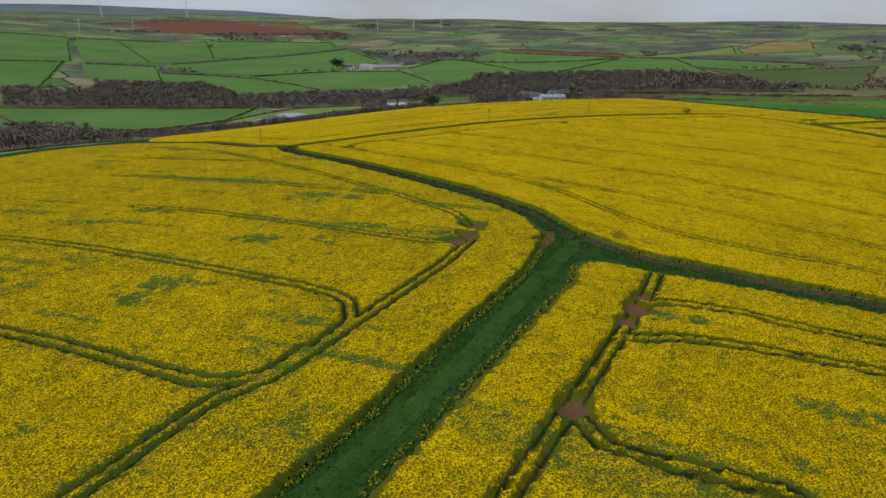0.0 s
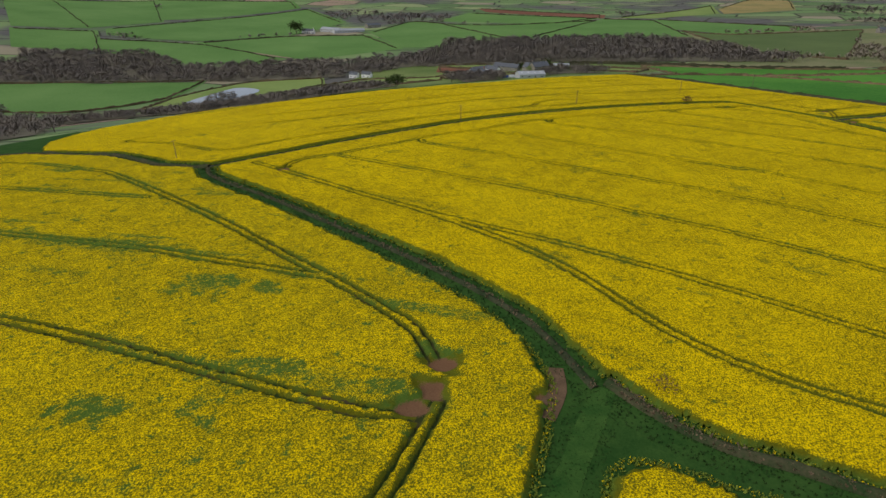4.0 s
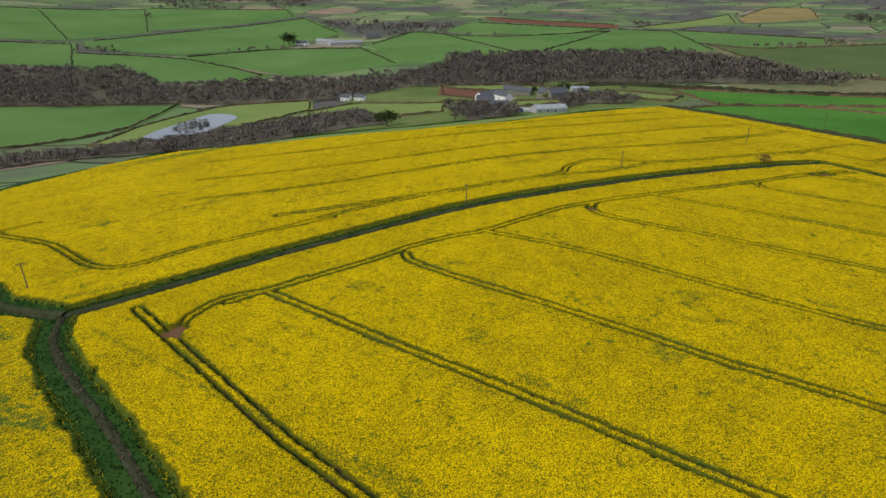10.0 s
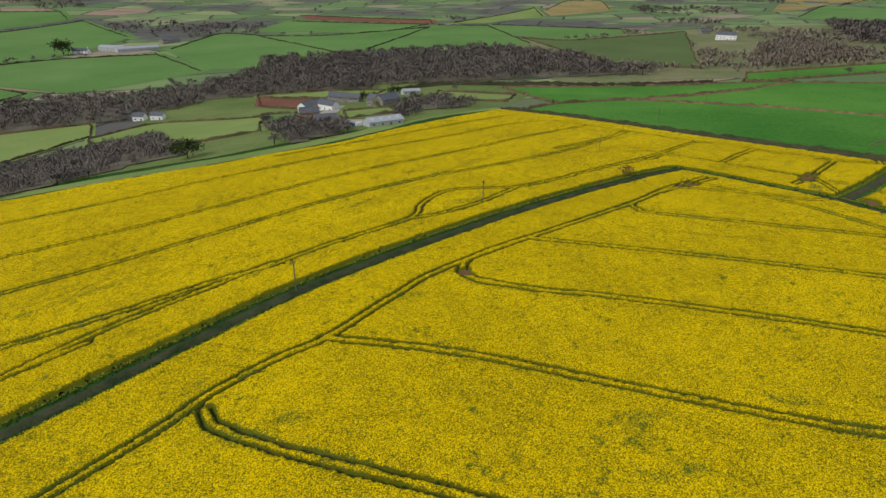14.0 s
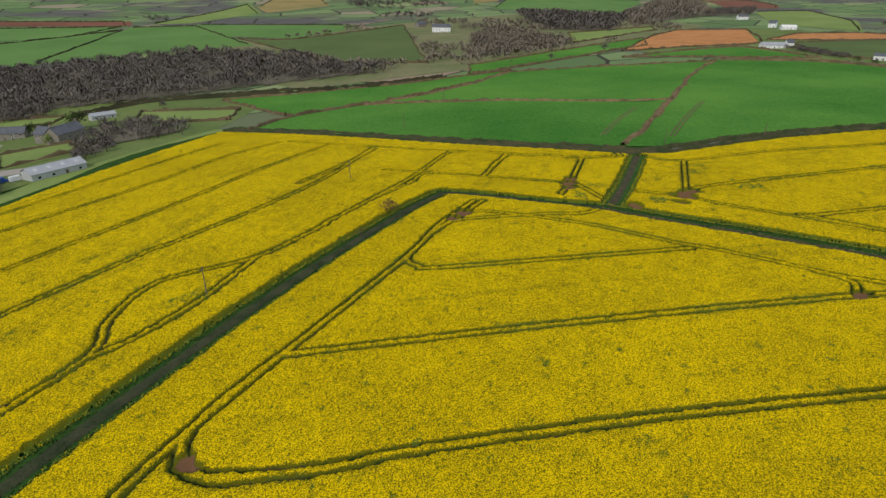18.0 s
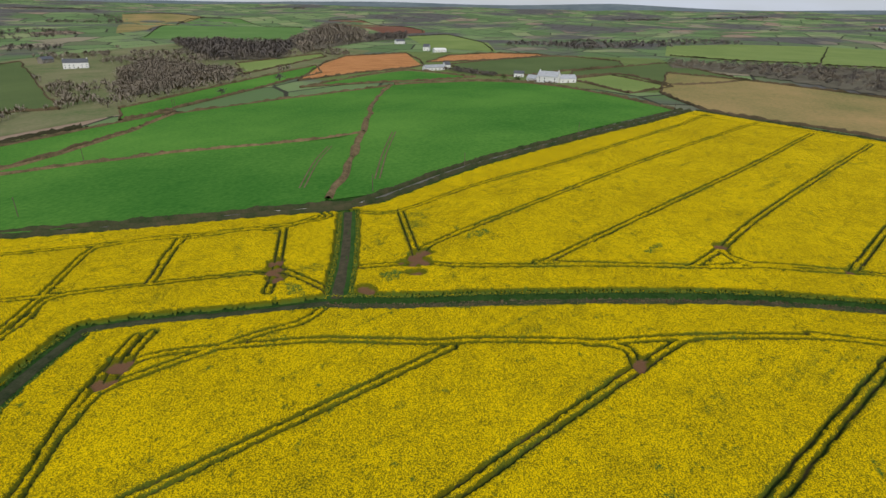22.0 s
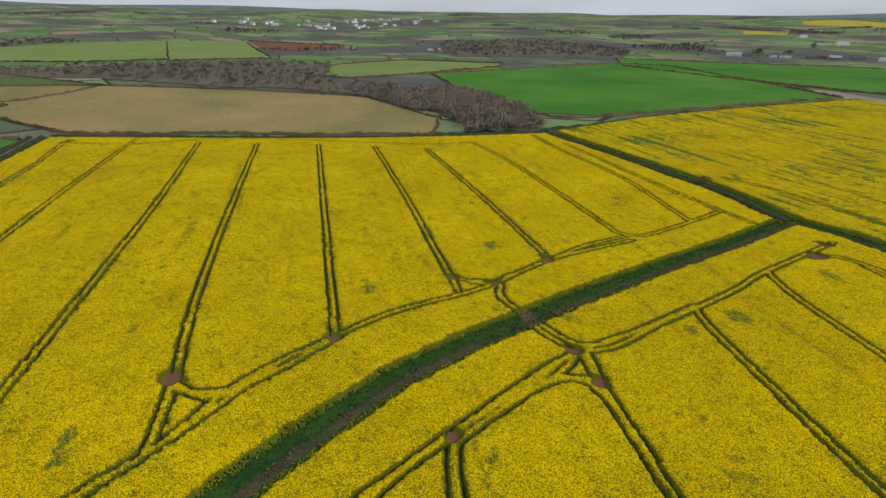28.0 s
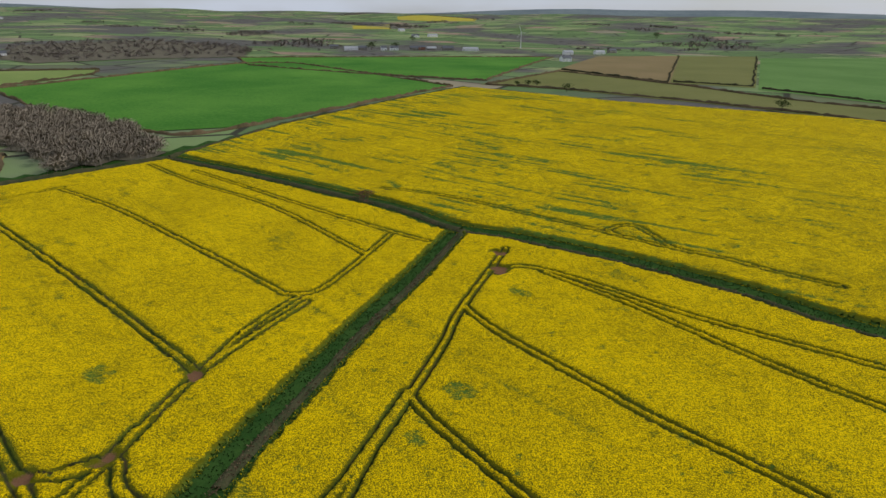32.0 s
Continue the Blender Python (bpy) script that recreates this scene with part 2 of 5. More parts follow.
def ploughed():
    """Orange-brown plough soil with wavering furrow lines."""
    m, n, l, b = material("ploughed soil", 0.95)
    geo, wave = n.new("ShaderNodeNewGeometry"), n.new("ShaderNodeTexWave")
    mp = n.new("ShaderNodeMapping")
    mp.inputs["Scale"].default_value, mp.inputs["Rotation"].default_value = (0.045, 0.045, 0), (0, 0, radians(-20))
    l.new(geo.outputs["Position"], mp.inputs["Vector"])
    l.new(mp.outputs[0], wave.inputs["Vector"])
    wave.inputs["Scale"].default_value, wave.inputs["Distortion"].default_value, wave.inputs["Detail Scale"].default_value = 0.9, 4.0, 0.3
    rough = noise_node(n, l, 0.05, 4.0)
    fac = calc(n, l, "ADD", calc(n, l, "MULTIPLY", wave.outputs["Fac"], 0.45), calc(n, l, "MULTIPLY", rough, 0.7))
    l.new(ramp(n, l, fac, [(0.25, (0.26, 0.105, 0.035)), (0.72, (0.58, 0.27, 0.105))]), b.inputs["Base Color"])
    return m


PLOUGHED = ploughed()


def twigs(name, dark, middle, light):
    """Bare branches: each tree has its own tone, from dark ash to pale willow, with lichen-grey mottling."""
    m, n, l, b = material(name, 0.95)
    both = calc(n, l, "MULTIPLY_ADD", noise_node(n, l, 0.9, 3.0, 0.7), 0.5, calc(n, l, "MULTIPLY_ADD", attribute(n, "tone"), 0.62, -0.06))
    l.new(ramp(n, l, both, [(0.12, dark), (0.5, middle), (0.9, light)]), b.inputs["Base Color"])
    return m


RED_SOIL = plain("red soil", (0.16, 0.07, 0.045), (0.24, 0.11, 0.07), 0.02, grain=0.3)
EARTH = plain("bare earth", (0.08, 0.052, 0.03), (0.19, 0.12, 0.07), 0.6, grain=5.0, bump=0.6)
BANK = plain("bramble bank", (0.018, 0.048, 0.014), (0.105, 0.085, 0.048), 0.22, grain=2.5, bump=0.7, dist=0.2)
BROWN_HEDGE = plain("brown hedge bank", (0.06, 0.055, 0.025), (0.22, 0.155, 0.09), 0.12, grain=1.0, bump=0.9, dist=0.3)
EARTH_BANK = plain("earth bank", (0.06, 0.058, 0.026), (0.29, 0.195, 0.105), 0.2, grain=0.9, bump=0.8, dist=0.2)
CONCRETE = plain("worn concrete", (0.42, 0.40, 0.36), (0.60, 0.58, 0.53), 0.5, grain=4.0)
WOOD_FLOOR = plain("leaf litter", (0.10, 0.095, 0.065), (0.19, 0.165, 0.12), 0.1, grain=1.0)
TRACK_GRASS = plain("trodden grass", (0.018, 0.062, 0.012), (0.062, 0.125, 0.026), 0.3, grain=4.0, bump=0.4)
DARK_BANK = plain("green bank", (0.018, 0.036, 0.013), (0.085, 0.082, 0.046), 0.3, grain=2.5, bump=0.7, dist=0.2)
# blue-grey stands in for distance haze, painted into the hills' colour
HAZY_HILLS = plain("hazy distant hills", (0.11, 0.14, 0.16), (0.20, 0.24, 0.24), 0.004, grain=0.02)
TWIGS = twigs("bare twigs", (0.11, 0.097, 0.088), (0.185, 0.162, 0.143), (0.26, 0.222, 0.178))
LEAVES = plain("dark evergreen leaves", (0.025, 0.045, 0.014), (0.07, 0.09, 0.03), 0.5, grain=3.0)
ROAD = plain("worn tarmac", (0.12, 0.115, 0.10), (0.20, 0.19, 0.165), 0.6, grain=6.0)
MUD = plain("dark trodden mud", (0.036, 0.042, 0.022), (0.115, 0.092, 0.056), 0.5, grain=3.0, bump=0.6)
YARD = plain("pale gravel", (0.28, 0.245, 0.205), (0.44, 0.40, 0.345), 0.2, grain=3.0)
WATER = plain("still water", (0.02, 0.03, 0.025), (0.03, 0.04, 0.03), 0.1, rough=0.03, bump=0.02)
WATER.node_tree.nodes["Principled BSDF"].inputs["Coat Weight"].default_value = 1.0
WATER.node_tree.nodes["Principled BSDF"].inputs["Specular IOR Level"].default_value = 1.0

WHITE = plain("white render", (0.78, 0.77, 0.74), (0.88, 0.87, 0.85), 0.3, grain=2.0, bump=0.1)
STONE = plain("grey rubble stone", (0.20, 0.18, 0.15), (0.34, 0.31, 0.26), 0.8, grain=3.0, bump=0.5)
BRICK = plain("red brick", (0.26, 0.12, 0.08), (0.38, 0.19, 0.12), 0.8, grain=4.0)
SLATE = plain("slate", (0.07, 0.075, 0.085), (0.14, 0.145, 0.16), 0.4, rough=0.6, grain=3.0)
PALE_SLATE = plain("pale slate", (0.36, 0.37, 0.39), (0.52, 0.53, 0.55), 0.4, rough=0.6, grain=3.0)
ROUGH_PASTURE = plain("rough pasture", (0.09, 0.14, 0.04), (0.20, 0.24, 0.08), 0.015, grain=0.4)
SCRUB = plain("valley scrub and pasture", (0.10, 0.15, 0.05), (0.27, 0.23, 0.13), 0.02, grain=0.3)
TAN_TWIGS = twigs("tan bare twigs", (0.19, 0.162, 0.126), (0.29, 0.247, 0.19), (0.37, 0.31, 0.23))
TIN = plain("corrugated sheet", (0.30, 0.31, 0.32), (0.42, 0.43, 0.45), 0.3, rough=0.55, grain=2.0)
METAL = plain("pale sheet cladding", (0.42, 0.43, 0.43), (0.55, 0.56, 0.56), 0.3, rough=0.6)
GLASS = plain("window glass", (0.02, 0.025, 0.03), (0.04, 0.045, 0.05), 0.5, rough=0.08, bump=0.0)
TIMBER = plain("weathered timber", (0.10, 0.075, 0.055), (0.20, 0.16, 0.12), 1.0, grain=6.0)
CERAMIC = plain("brown insulators", (0.10, 0.06, 0.04), (0.16, 0.10, 0.07), 1.0, rough=0.3)
BARK = plain("bark", (0.07, 0.055, 0.04), (0.15, 0.12, 0.09), 1.0, grain=5.0)
RUSSET = plain("russet twigs", (0.09, 0.05, 0.03), (0.20, 0.115, 0.065), 0.8, grain=4.0)
PAINT_WHITE = plain("white painted steel", (0.70, 0.71, 0.72), (0.80, 0.81, 0.82), 0.2, rough=0.4, bump=0.0)
PAINT_BLUE = plain("blue tarpaulin", (0.02, 0.07, 0.28), (0.04, 0.12, 0.40), 0.5, rough=0.5)
RUBBER = plain("black rubber", (0.02, 0.02, 0.02), (0.04, 0.04, 0.04), 2.0)
GRASS_BLADES = plain("long grass", (0.016, 0.048, 0.013), (0.062, 0.105, 0.03), 0.4, grain=4.0)
DRY_GRASS = plain("dead grass and bramble", (0.10, 0.07, 0.04), (0.24, 0.18, 0.11), 0.4, grain=4.0)
FLOWER_HEAD = plain("rape flowers", (0.70, 0.50, 0.003), (0.92, 0.68, 0.005), 1.5, grain=8.0)
RAPE_LEAF = plain("rape leaves", (0.08, 0.14, 0.025), (0.26, 0.29, 0.04), 1.5, grain=8.0)


# ---- shaping ----
def mesh_object(name, verts, faces, mat, parent=None, smooth=False):
    me = bpy.data.meshes.new(name)
    me.from_pydata([tuple(v) for v in verts], [], faces)
    me.materials.append(mat)
    if smooth:
        me.shade_smooth()
    ob = new(name, me)
    ob.parent = parent
    return ob


def grid_mesh(name, co, ni, nj, mat, keep=None):
    """A sheet of (ni x nj) points as quads, where keep says which points' cells stay."""
    idx = np.arange(ni * nj).reshape(ni, nj)
    quads = np.stack([idx[:-1, :-1], idx[1:, :-1], idx[1:, 1:], idx[:-1, 1:]], -1).reshape(-1, 4)
    if keep is not None:
        quads = quads[keep.ravel()[quads].all(1)]
        used = np.unique(quads)
        order = np.full(ni * nj, -1)
        order[used] = np.arange(len(used))
        co, quads = co[used], order[quads]
    else:
        used = np.arange(ni * nj)
    me = bpy.data.meshes.new(name)
    me.vertices.add(len(co))
    me.vertices.foreach_set("co", co.astype(np.float32).ravel())
    me.loops.add(quads.size)
    me.loops.foreach_set("vertex_index", quads.astype(np.int32).ravel())
    me.polygons.add(len(quads))
    me.polygons.foreach_set("loop_start", np.arange(0, quads.size, 4, dtype=np.int32))
    me.update(calc_edges=True)
    me.shade_smooth()
    me.materials.append(mat)
    return new(name, me), used


def inside(poly, x, y):
    """Which of the points lie inside the polygon."""
    got = np.zeros(x.shape, bool)
    for (ax, ay), (bx, by) in zip(poly, poly[1:] + poly[:1]):
        if ay != by:
            got ^= ((ay > y) != (by > y)) & (x < (bx - ax) * (y - ay) / (by - ay) + ax)
    return got


def line_distance(lines, x, y, most=4.0):
    """The distance from each point to the nearest of the polylines, up to most."""
    d = np.full(x.shape, most)
    for line in lines:
        for (ax, ay), (bx, by) in zip(line, line[1:]):
            near = np.flatnonzero((x > min(ax, bx) - most) & (x < max(ax, bx) + most) & (y > min(ay, by) - most) & (y < max(ay, by) + most))
            if len(near):
                px, py, ux, uy = x[near] - ax, y[near] - ay, bx - ax, by - ay
                s = np.clip((px * ux + py * uy) / (ux * ux + uy * uy + 1e-9), 0, 1)
                d[near] = np.minimum(d[near], np.hypot(px - s * ux, py - s * uy))
    return d


def rounded(line, step=3.0):
    """A smooth curve (Catmull-Rom) through the points of a line."""
    p = [line[0]] + list(line) + [line[-1]]
    out = []
    for a, b, c, d in zip(p, p[1:], p[2:], p[3:]):
        n = max(1, int(math.dist(b, c) / step))
        for k in range(n):
            t = k / n
            out.append(tuple(0.5 * (2 * b[i] + (c[i] - a[i]) * t + (2 * a[i] - 5 * b[i] + 4 * c[i] - d[i]) * t * t + (3 * b[i] - a[i] - 3 * c[i] + d[i]) * t ** 3) for i in (0, 1)))
    return out + [tuple(line[-1])]


def smooth_noise(x, y, size, seed):
    """Value noise between 0 and 1 with cells of that many metres."""
    r = np.random.RandomState(seed).rand(64, 64)
    u, v = x / size, y / size
    i, j = np.floor(u).astype(int), np.floor(v).astype(int)
    fu, fv = u - i, v - j
    fu, fv = fu * fu * (3 - 2 * fu), fv * fv * (3 - 2 * fv)
    g = lambda a, b: r[a % 64, b % 64]
    return (g(i, j) * (1 - fu) + g(i + 1, j) * fu) * (1 - fv) + (g(i, j + 1) * (1 - fu) + g(i + 1, j + 1) * fu) * fv


CROP_HEIGHT = 1.15


def crop(label, poly, step, turn, trams, patches=(), bare=(), seed=1, patchy=0.12, streak=0.0, base=0.0, rut_half=0.33, relief=0.42, gaps=0.4, calm=-1e4):
    """A field of flowering rape as one thick canopy over the land, trodden down along the wheel ruts.
    patches: (x, y, rx, ry) where it is thin and green; bare: (x, y, r) where it is trodden to soil; west of calm the stand is even."""
    c, s = math.cos(radians(turn)), math.sin(radians(turn))
    px, py = np.array(poly).T
    pu, pv = px * c + py * s, -px * s + py * c
    us, vs = np.arange(pu.min(), pu.max() + step, step), np.arange(pv.min(), pv.max() + step, step)
    u, v = np.meshgrid(us, vs, indexing="ij")
    rs = np.random.RandomState(seed)
    u, v = u + rs.uniform(-0.3, 0.3, u.shape) * step, v + rs.uniform(-0.3, 0.3, u.shape) * step
    x, y = (u * c - v * s).ravel(), (u * s + v * c).ravel()
    wob = 0.9 * (smooth_noise(x, y, 2.2, seed) - 0.5) + 0.5 * (smooth_noise(x, y, 0.8, seed + 9) - 0.5)
    keep = inside(poly, x + wob, y + wob)
    rut = line_distance(trams, x + 0.22 * wob, y + 0.22 * wob)
    edge = line_distance([list(poly) + [poly[0]]], x, y, 2.0)
    sc, ss = math.cos(radians(streak)), math.sin(radians(streak))
    along, across = x * sc + y * ss, -x * ss + y * sc
    speck = 0.6 * smooth_noise(x, y, 1.7, seed + 7) + 0.4 * smooth_noise(x, y, 0.8, seed + 4)
    lines = smooth_noise(along / 22, across, 1.7, seed + 5) + 0.5 * (smooth_noise(along / 3, across, 7, seed + 6) - 0.5)
    clouds = 0.55 * smooth_noise(along / 2.5, across, 8, seed + 3) + 0.45 * smooth_noise(along / 2, across, 3.2, seed + 12)
    thin = np.clip((lines - 0.90 + 0.24 * patchy + 0.35 * (speck - 0.5)) * 3.0, 0, 0.72) * min(1, 0.2 + patchy)
    thin = np.maximum(thin, np.clip((clouds - 0.79 + 0.16 * patchy) * 2.2 + 1.1 * (speck - 0.55), 0, 0.22 + 0.3 * patchy))
    thin *= np.clip((x - calm) / 60, 0.3, 1)
    thin = np.maximum(thin, 0.5 * np.clip(1 - edge / 1.1, 0, 1))
    for ax, ay, rx, ry in patches:
        pu, pv = (x - ax) * sc + (y - ay) * ss, -(x - ax) * ss + (y - ay) * sc
        thin = np.maximum(thin, np.clip(1.3 * np.clip(1.2 - np.hypot(pu / rx, pv / ry) / 0.85, 0, 1) - 2.0 * speck + 0.55, 0, gaps))
    thin = np.maximum(thin, np.exp(-(((rut - 0.95) / 1.15) ** 2)) * np.clip(0.04 + 0.5 * (smooth_noise(x, y, 11, seed + 13) - 0.4), 0.02, 0.28))
    grain = np.random.RandomState(seed + 40).rand(len(x))
    thin = np.clip((thin + base) * (0.45 + 1.1 * grain), 0, 1)
    soil = np.zeros(x.shape)
    for ax, ay, r in bare:
        soil = np.maximum(soil, np.clip(1.42 - np.hypot((x - ax) / r, (y - ay) / r) - 0.9 * (smooth_noise(x, y, 1.6, seed + 8) - 0.3) - 0.22 * np.clip(rut - 1.3, 0, 2), 0, 1))
    bump = rs.rand(len(x))
    dip = np.maximum(np.exp(-(((rut - 0.95) / rut_half) ** 4)) * 0.90, np.clip(soil * 1.5, 0, 0.93))
    tall = CROP_HEIGHT * (1.04 - relief * (0.42 - 0.44 * bump ** 0.7) + 0.10 * smooth_noise(x, y, 3.0, seed + 2) - 0.22 * thin) * (1 - dip)
    tall = np.maximum(tall * np.clip(0.45 + edge / 0.7, 0.1, 1), 0.06)
    grid = keep.reshape(u.shape)
    inner = grid.copy()
    for way in ((1, 0), (-1, 0), (0, 1), (0, -1)):
        inner &= np.roll(grid, way, (0, 1))
    rim = keep & ~inner.ravel()
    deep = inner.copy()
    for way in ((1, 0), (-1, 0), (0, 1), (0, -1)):
        deep &= np.roll(inner, way, (0, 1))
    slope = inner.ravel() & ~deep.ravel()
    tall[slope] *= 0.6
    tall[rim], thin[rim] = 0.02, 0.5
    co = np.stack([x, y, height(x, y) + tall], -1)
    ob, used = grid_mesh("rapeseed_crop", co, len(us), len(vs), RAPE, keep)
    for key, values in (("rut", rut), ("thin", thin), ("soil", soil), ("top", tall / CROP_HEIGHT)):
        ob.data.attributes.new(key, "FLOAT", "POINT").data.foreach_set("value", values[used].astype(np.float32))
    return tagged(ob, label, "crop", "rapeseed fields", "stuff")


def draped(name, left, right, mat, lift=0.3, step=9.0, label="", category="field", kind="structure"):
    """A sheet laid over the land between two lines."""
    a, b = rounded(left, 1e9), rounded(right, 1e9)
    n = max(2, int(max(sum(math.dist(p, q) for p, q in zip(k, k[1:])) for k in (a, b)) / step))

    def along(k):
        k = np.array(k)
        d = np.r_[0, np.cumsum(np.hypot(*np.diff(k, axis=0).T))]
        s = np.linspace(0, d[-1], n + 1)
        return np.stack([np.interp(s, d, k[:, 0]), np.interp(s, d, k[:, 1])], -1)
    a, b = along(a), along(b)
    m = max(1, int(np.hypot(*(a - b).T).max() / step))
    w = np.linspace(0, 1, m + 1)[None, :, None]
    xy = (a[:, None] * (1 - w) + b[:, None] * w).reshape(-1, 2)
    co = np.c_[xy, height(xy[:, 0], xy[:, 1]) + lift]
    ob, _ = grid_mesh(name, co, n + 1, m + 1, mat)
    return tagged(ob, label, category, "", kind)


def ribbon(name, line, width, mat, lift, label, category, ridge=0.0, rough=0.0, step=1.5, cross=6, seed=3, kind="structure", wander=0.0):
    """A strip along a line, draped over the land; with ridge it rises to a rough bank."""
    p = np.array(rounded(line, step))
    d = np.gradient(p, axis=0)
    nrm = np.stack([-d[:, 1], d[:, 0]], -1) / np.hypot(*d.T)[:, None]
    p = p + nrm * (wander * (smooth_noise(p[:, 0] + 900, p[:, 1] + 900, 19, seed + 5) - 0.5))[:, None]
    w = np.linspace(-1, 1, cross + 1)
    wide = width / 2 * (1 + (0.8 if wander else 0.25) * (smooth_noise(p[:, 0], p[:, 1], 7, seed) - 0.5))
    xy = (p[:, None] + nrm[:, None] * (w[None, :] * wide[:, None])[..., None]).reshape(-1, 2)
    x, y = xy.T
    prof = np.tile(np.clip(1 - np.abs(w) ** 1.6, 0, 1), len(p))
    z = height(x, y) + lift + prof * ridge * (0.55 + 0.6 * smooth_noise(x, y, 6, seed + 1)) + prof * rough * (np.random.RandomState(seed).rand(len(x)) + smooth_noise(x, y, 1.5, seed + 2) - 1)
    ob, _ = grid_mesh(name, np.stack([x, y, z], -1), len(p), cross + 1, mat)
    return tagged(ob, label, category, "", kind)


def offset(line, d):
    """The line moved d metres to its left."""
    p = np.array(line, float)
    t = np.gradient(p, axis=0)
    n = np.stack([-t[:, 1], t[:, 0]], -1) / np.hypot(*t.T)[:, None]
    return [tuple(q) for q in p + d * n]


# ---- the lines of the fields ----
J1, J2, J3, J4, J5, J6 = (28.5, 113), (-66.5, 238), (170.5, 348), (192, 301), (200, 17), (350, -48)
BANK_WEST = [J2, (-61.5, 227), (-52, 215.5), (-37, 200), (-14, 174), (7.5, 150.5), (22, 131), J1]
BANK_EAST = [J1, (34, 105), (40, 99.8), (47, 96.5), (57, 91), (66, 87), (75, 83), (92, 75), (108.7, 65), (124, 51.5), (149.3, 36), (183, 21), J5]
BANK_SOUTH = [J5, (206.5, 14), (221, 3.5), (237, -4.8), (256, -12.3), (285, -24), (320, -37), J6]
BANK_NORTH = [J2, (-53.5, 247), (-42, 255.3), (-30, 264.3), (-17, 272.5), (0, 283), (19, 294.5), (39, 304), (61, 313), (85, 322.5), (110, 331.5), (133, 338.8), (154, 345), J3]
BANK_CROSS = [J3, (175, 340), (180.5, 326.5), (186, 313.3), J4]
BANK_MID = [J4, (195.3, 284), (201, 265), (208.3, 240), (215, 216), (219, 197), (222, 175), (221.6, 154), (220, 137), (218.6, 122), (216.4, 107), (212.2, 80), (206.5, 53), (202.5, 30), J5]
BANK_RIDGE = [J2, (-85, 245), (-103.5, 261), (-114, 268.5), (-134, 275), (-152, 281.5), (-172, 274), (-184, 250), (-190, 200), (-190, 120)]
TRACK = [(-45, -15), (-12, 41), (-5, 52.5), (5.7, 70.5), (15.6, 90.3), J1]
LANE = [(194.5, 299.8), (220, 308.3), (254, 321.5)]
ROADSIDE = [(178, 520), (199, 477), (217, 434), (235, 385), (247, 358), (258, 329), (267, 318.5), (317, 294.5), (376, 257), (440, 217), (513, 178)]
EAST_EDGE = [(511, 172), (464, 107), (410, 32), J6]
FAR_SOUTH = [J6, (329.7, -128), (300, -200), (249, -318)]
NORTH_EDGE = [(173, 515), (93, 471), (57, 447), (3, 435), (-73, 441), (-134, 465), (-165, 440), (-178, 380), (-165, 310)]
FARMLAND = [(-200, -60), (-60, -125), (-45, -225), (125, -268), (250, -320), (358, -62), (518, 175), (264, 338), (186, 530), (95, 505), (50, 478), (0, 464), (-75, 470), (-150, 490), (-190, 400), (-200, 250)]


def joined(*lines):
    out = []
    for k in lines:
        out += [tuple(p) for p in k]
    return out


# ---- ground ----
def spread(lo, hi, step, far):
    sides = []
    for e, way in ((hi, 1), (lo, -1)):
        k, out = step, []
        while abs(e) < far:
            k = min(k * 1.12, 160)
            e += way * k
            out.append(e)
        sides.append(out)
    return np.r_[sides[1][::-1], np.arange(lo, hi + step / 2, step), sides[0]]


gx, gy = spread(-320, 724, 6.0, 4900), spread(-330, 900, 6.0, 4900)
mx, my = (k.ravel() for k in np.meshgrid(gx, gy, indexing="ij"))
ground, _ = grid_mesh("ground", np.stack([mx, my, height(mx, my)], -1), len(gx), len(gy), COUNTRY)
tagged(ground, "rolling farmland of pasture, plough and hedgerows", "land", "", "structure")
ground.data.materials.append(VERGE)
corner = np.arange(len(mx)).reshape(len(gx), len(gy))[:-1, :-1].ravel()
ground.data.polygons.foreach_set("material_index", inside(FARMLAND, mx[corner] + 3, my[corner] + 3).astype(np.int32))

# ---- rapeseed ----
WEST_RUTS = []
WEST_RUTS.append([(-34, 40), (-26.5, 54.5), (-21.5, 58.5), (-12, 74.5), (0, 96), (6, 110)])
WEST_RUTS.append([(-67, 72.5), (-55.5, 68.5), (-34.5, 60), (-28, 58), (-24.5, 58.5), (-22, 59.5), (-18.5, 65.5)])
WEST_RUTS.append([(-101.5, 117.5), (-75.5, 108.5), (-37, 92), (-18, 83), (-14.5, 78.5), (-13.5, 74), (-17, 66.5)])
WEST_RUTS.append([(-163.5, 260.5), (-137.5, 256), (-110, 242), (-96, 232.7), (-64.5, 201.2), (-41, 176.5), (-25, 158.7), (-13, 145.9), (-3, 135), (3, 127), (6, 119)])
WEST_RUTS.append([(-139.5, 226), (-71.5, 202.5)])
WEST_RUTS.append([(-110, 183), (-81.5, 173.5), (-57, 164.8), (-44, 158.8), (-33, 154.2), (-13, 145.9)])
WEST_RUTS.append([(-80.5, 139.5), (-59.5, 132.5), (-9.5, 110.5), (2.5, 107.5)])
SOUTH_RUTS = []
SOUTH_RUTS.append([(7, 41), (31.5, 80), (40, 95.5)])
SOUTH_RUTS.append([(31.5, 80), (35.5, 81.5), (46.5, 79), (53.5, 75), (65.5, 70.5)])
SOUTH_RUTS.append([(26.5, 69.5), (34, 70), (41.5, 68.5), (59.5, 62.5)])
SOUTH_RUTS.append([(15.5, 54.5), (16, 50.5), (17.5, 47), (34, 41)])
SOUTH_RUTS.append([(237, -19.5), (208.5, -13.5), (165.5, 9), (136, 27), (126, 31.5), (114, 40), (101, 48)])
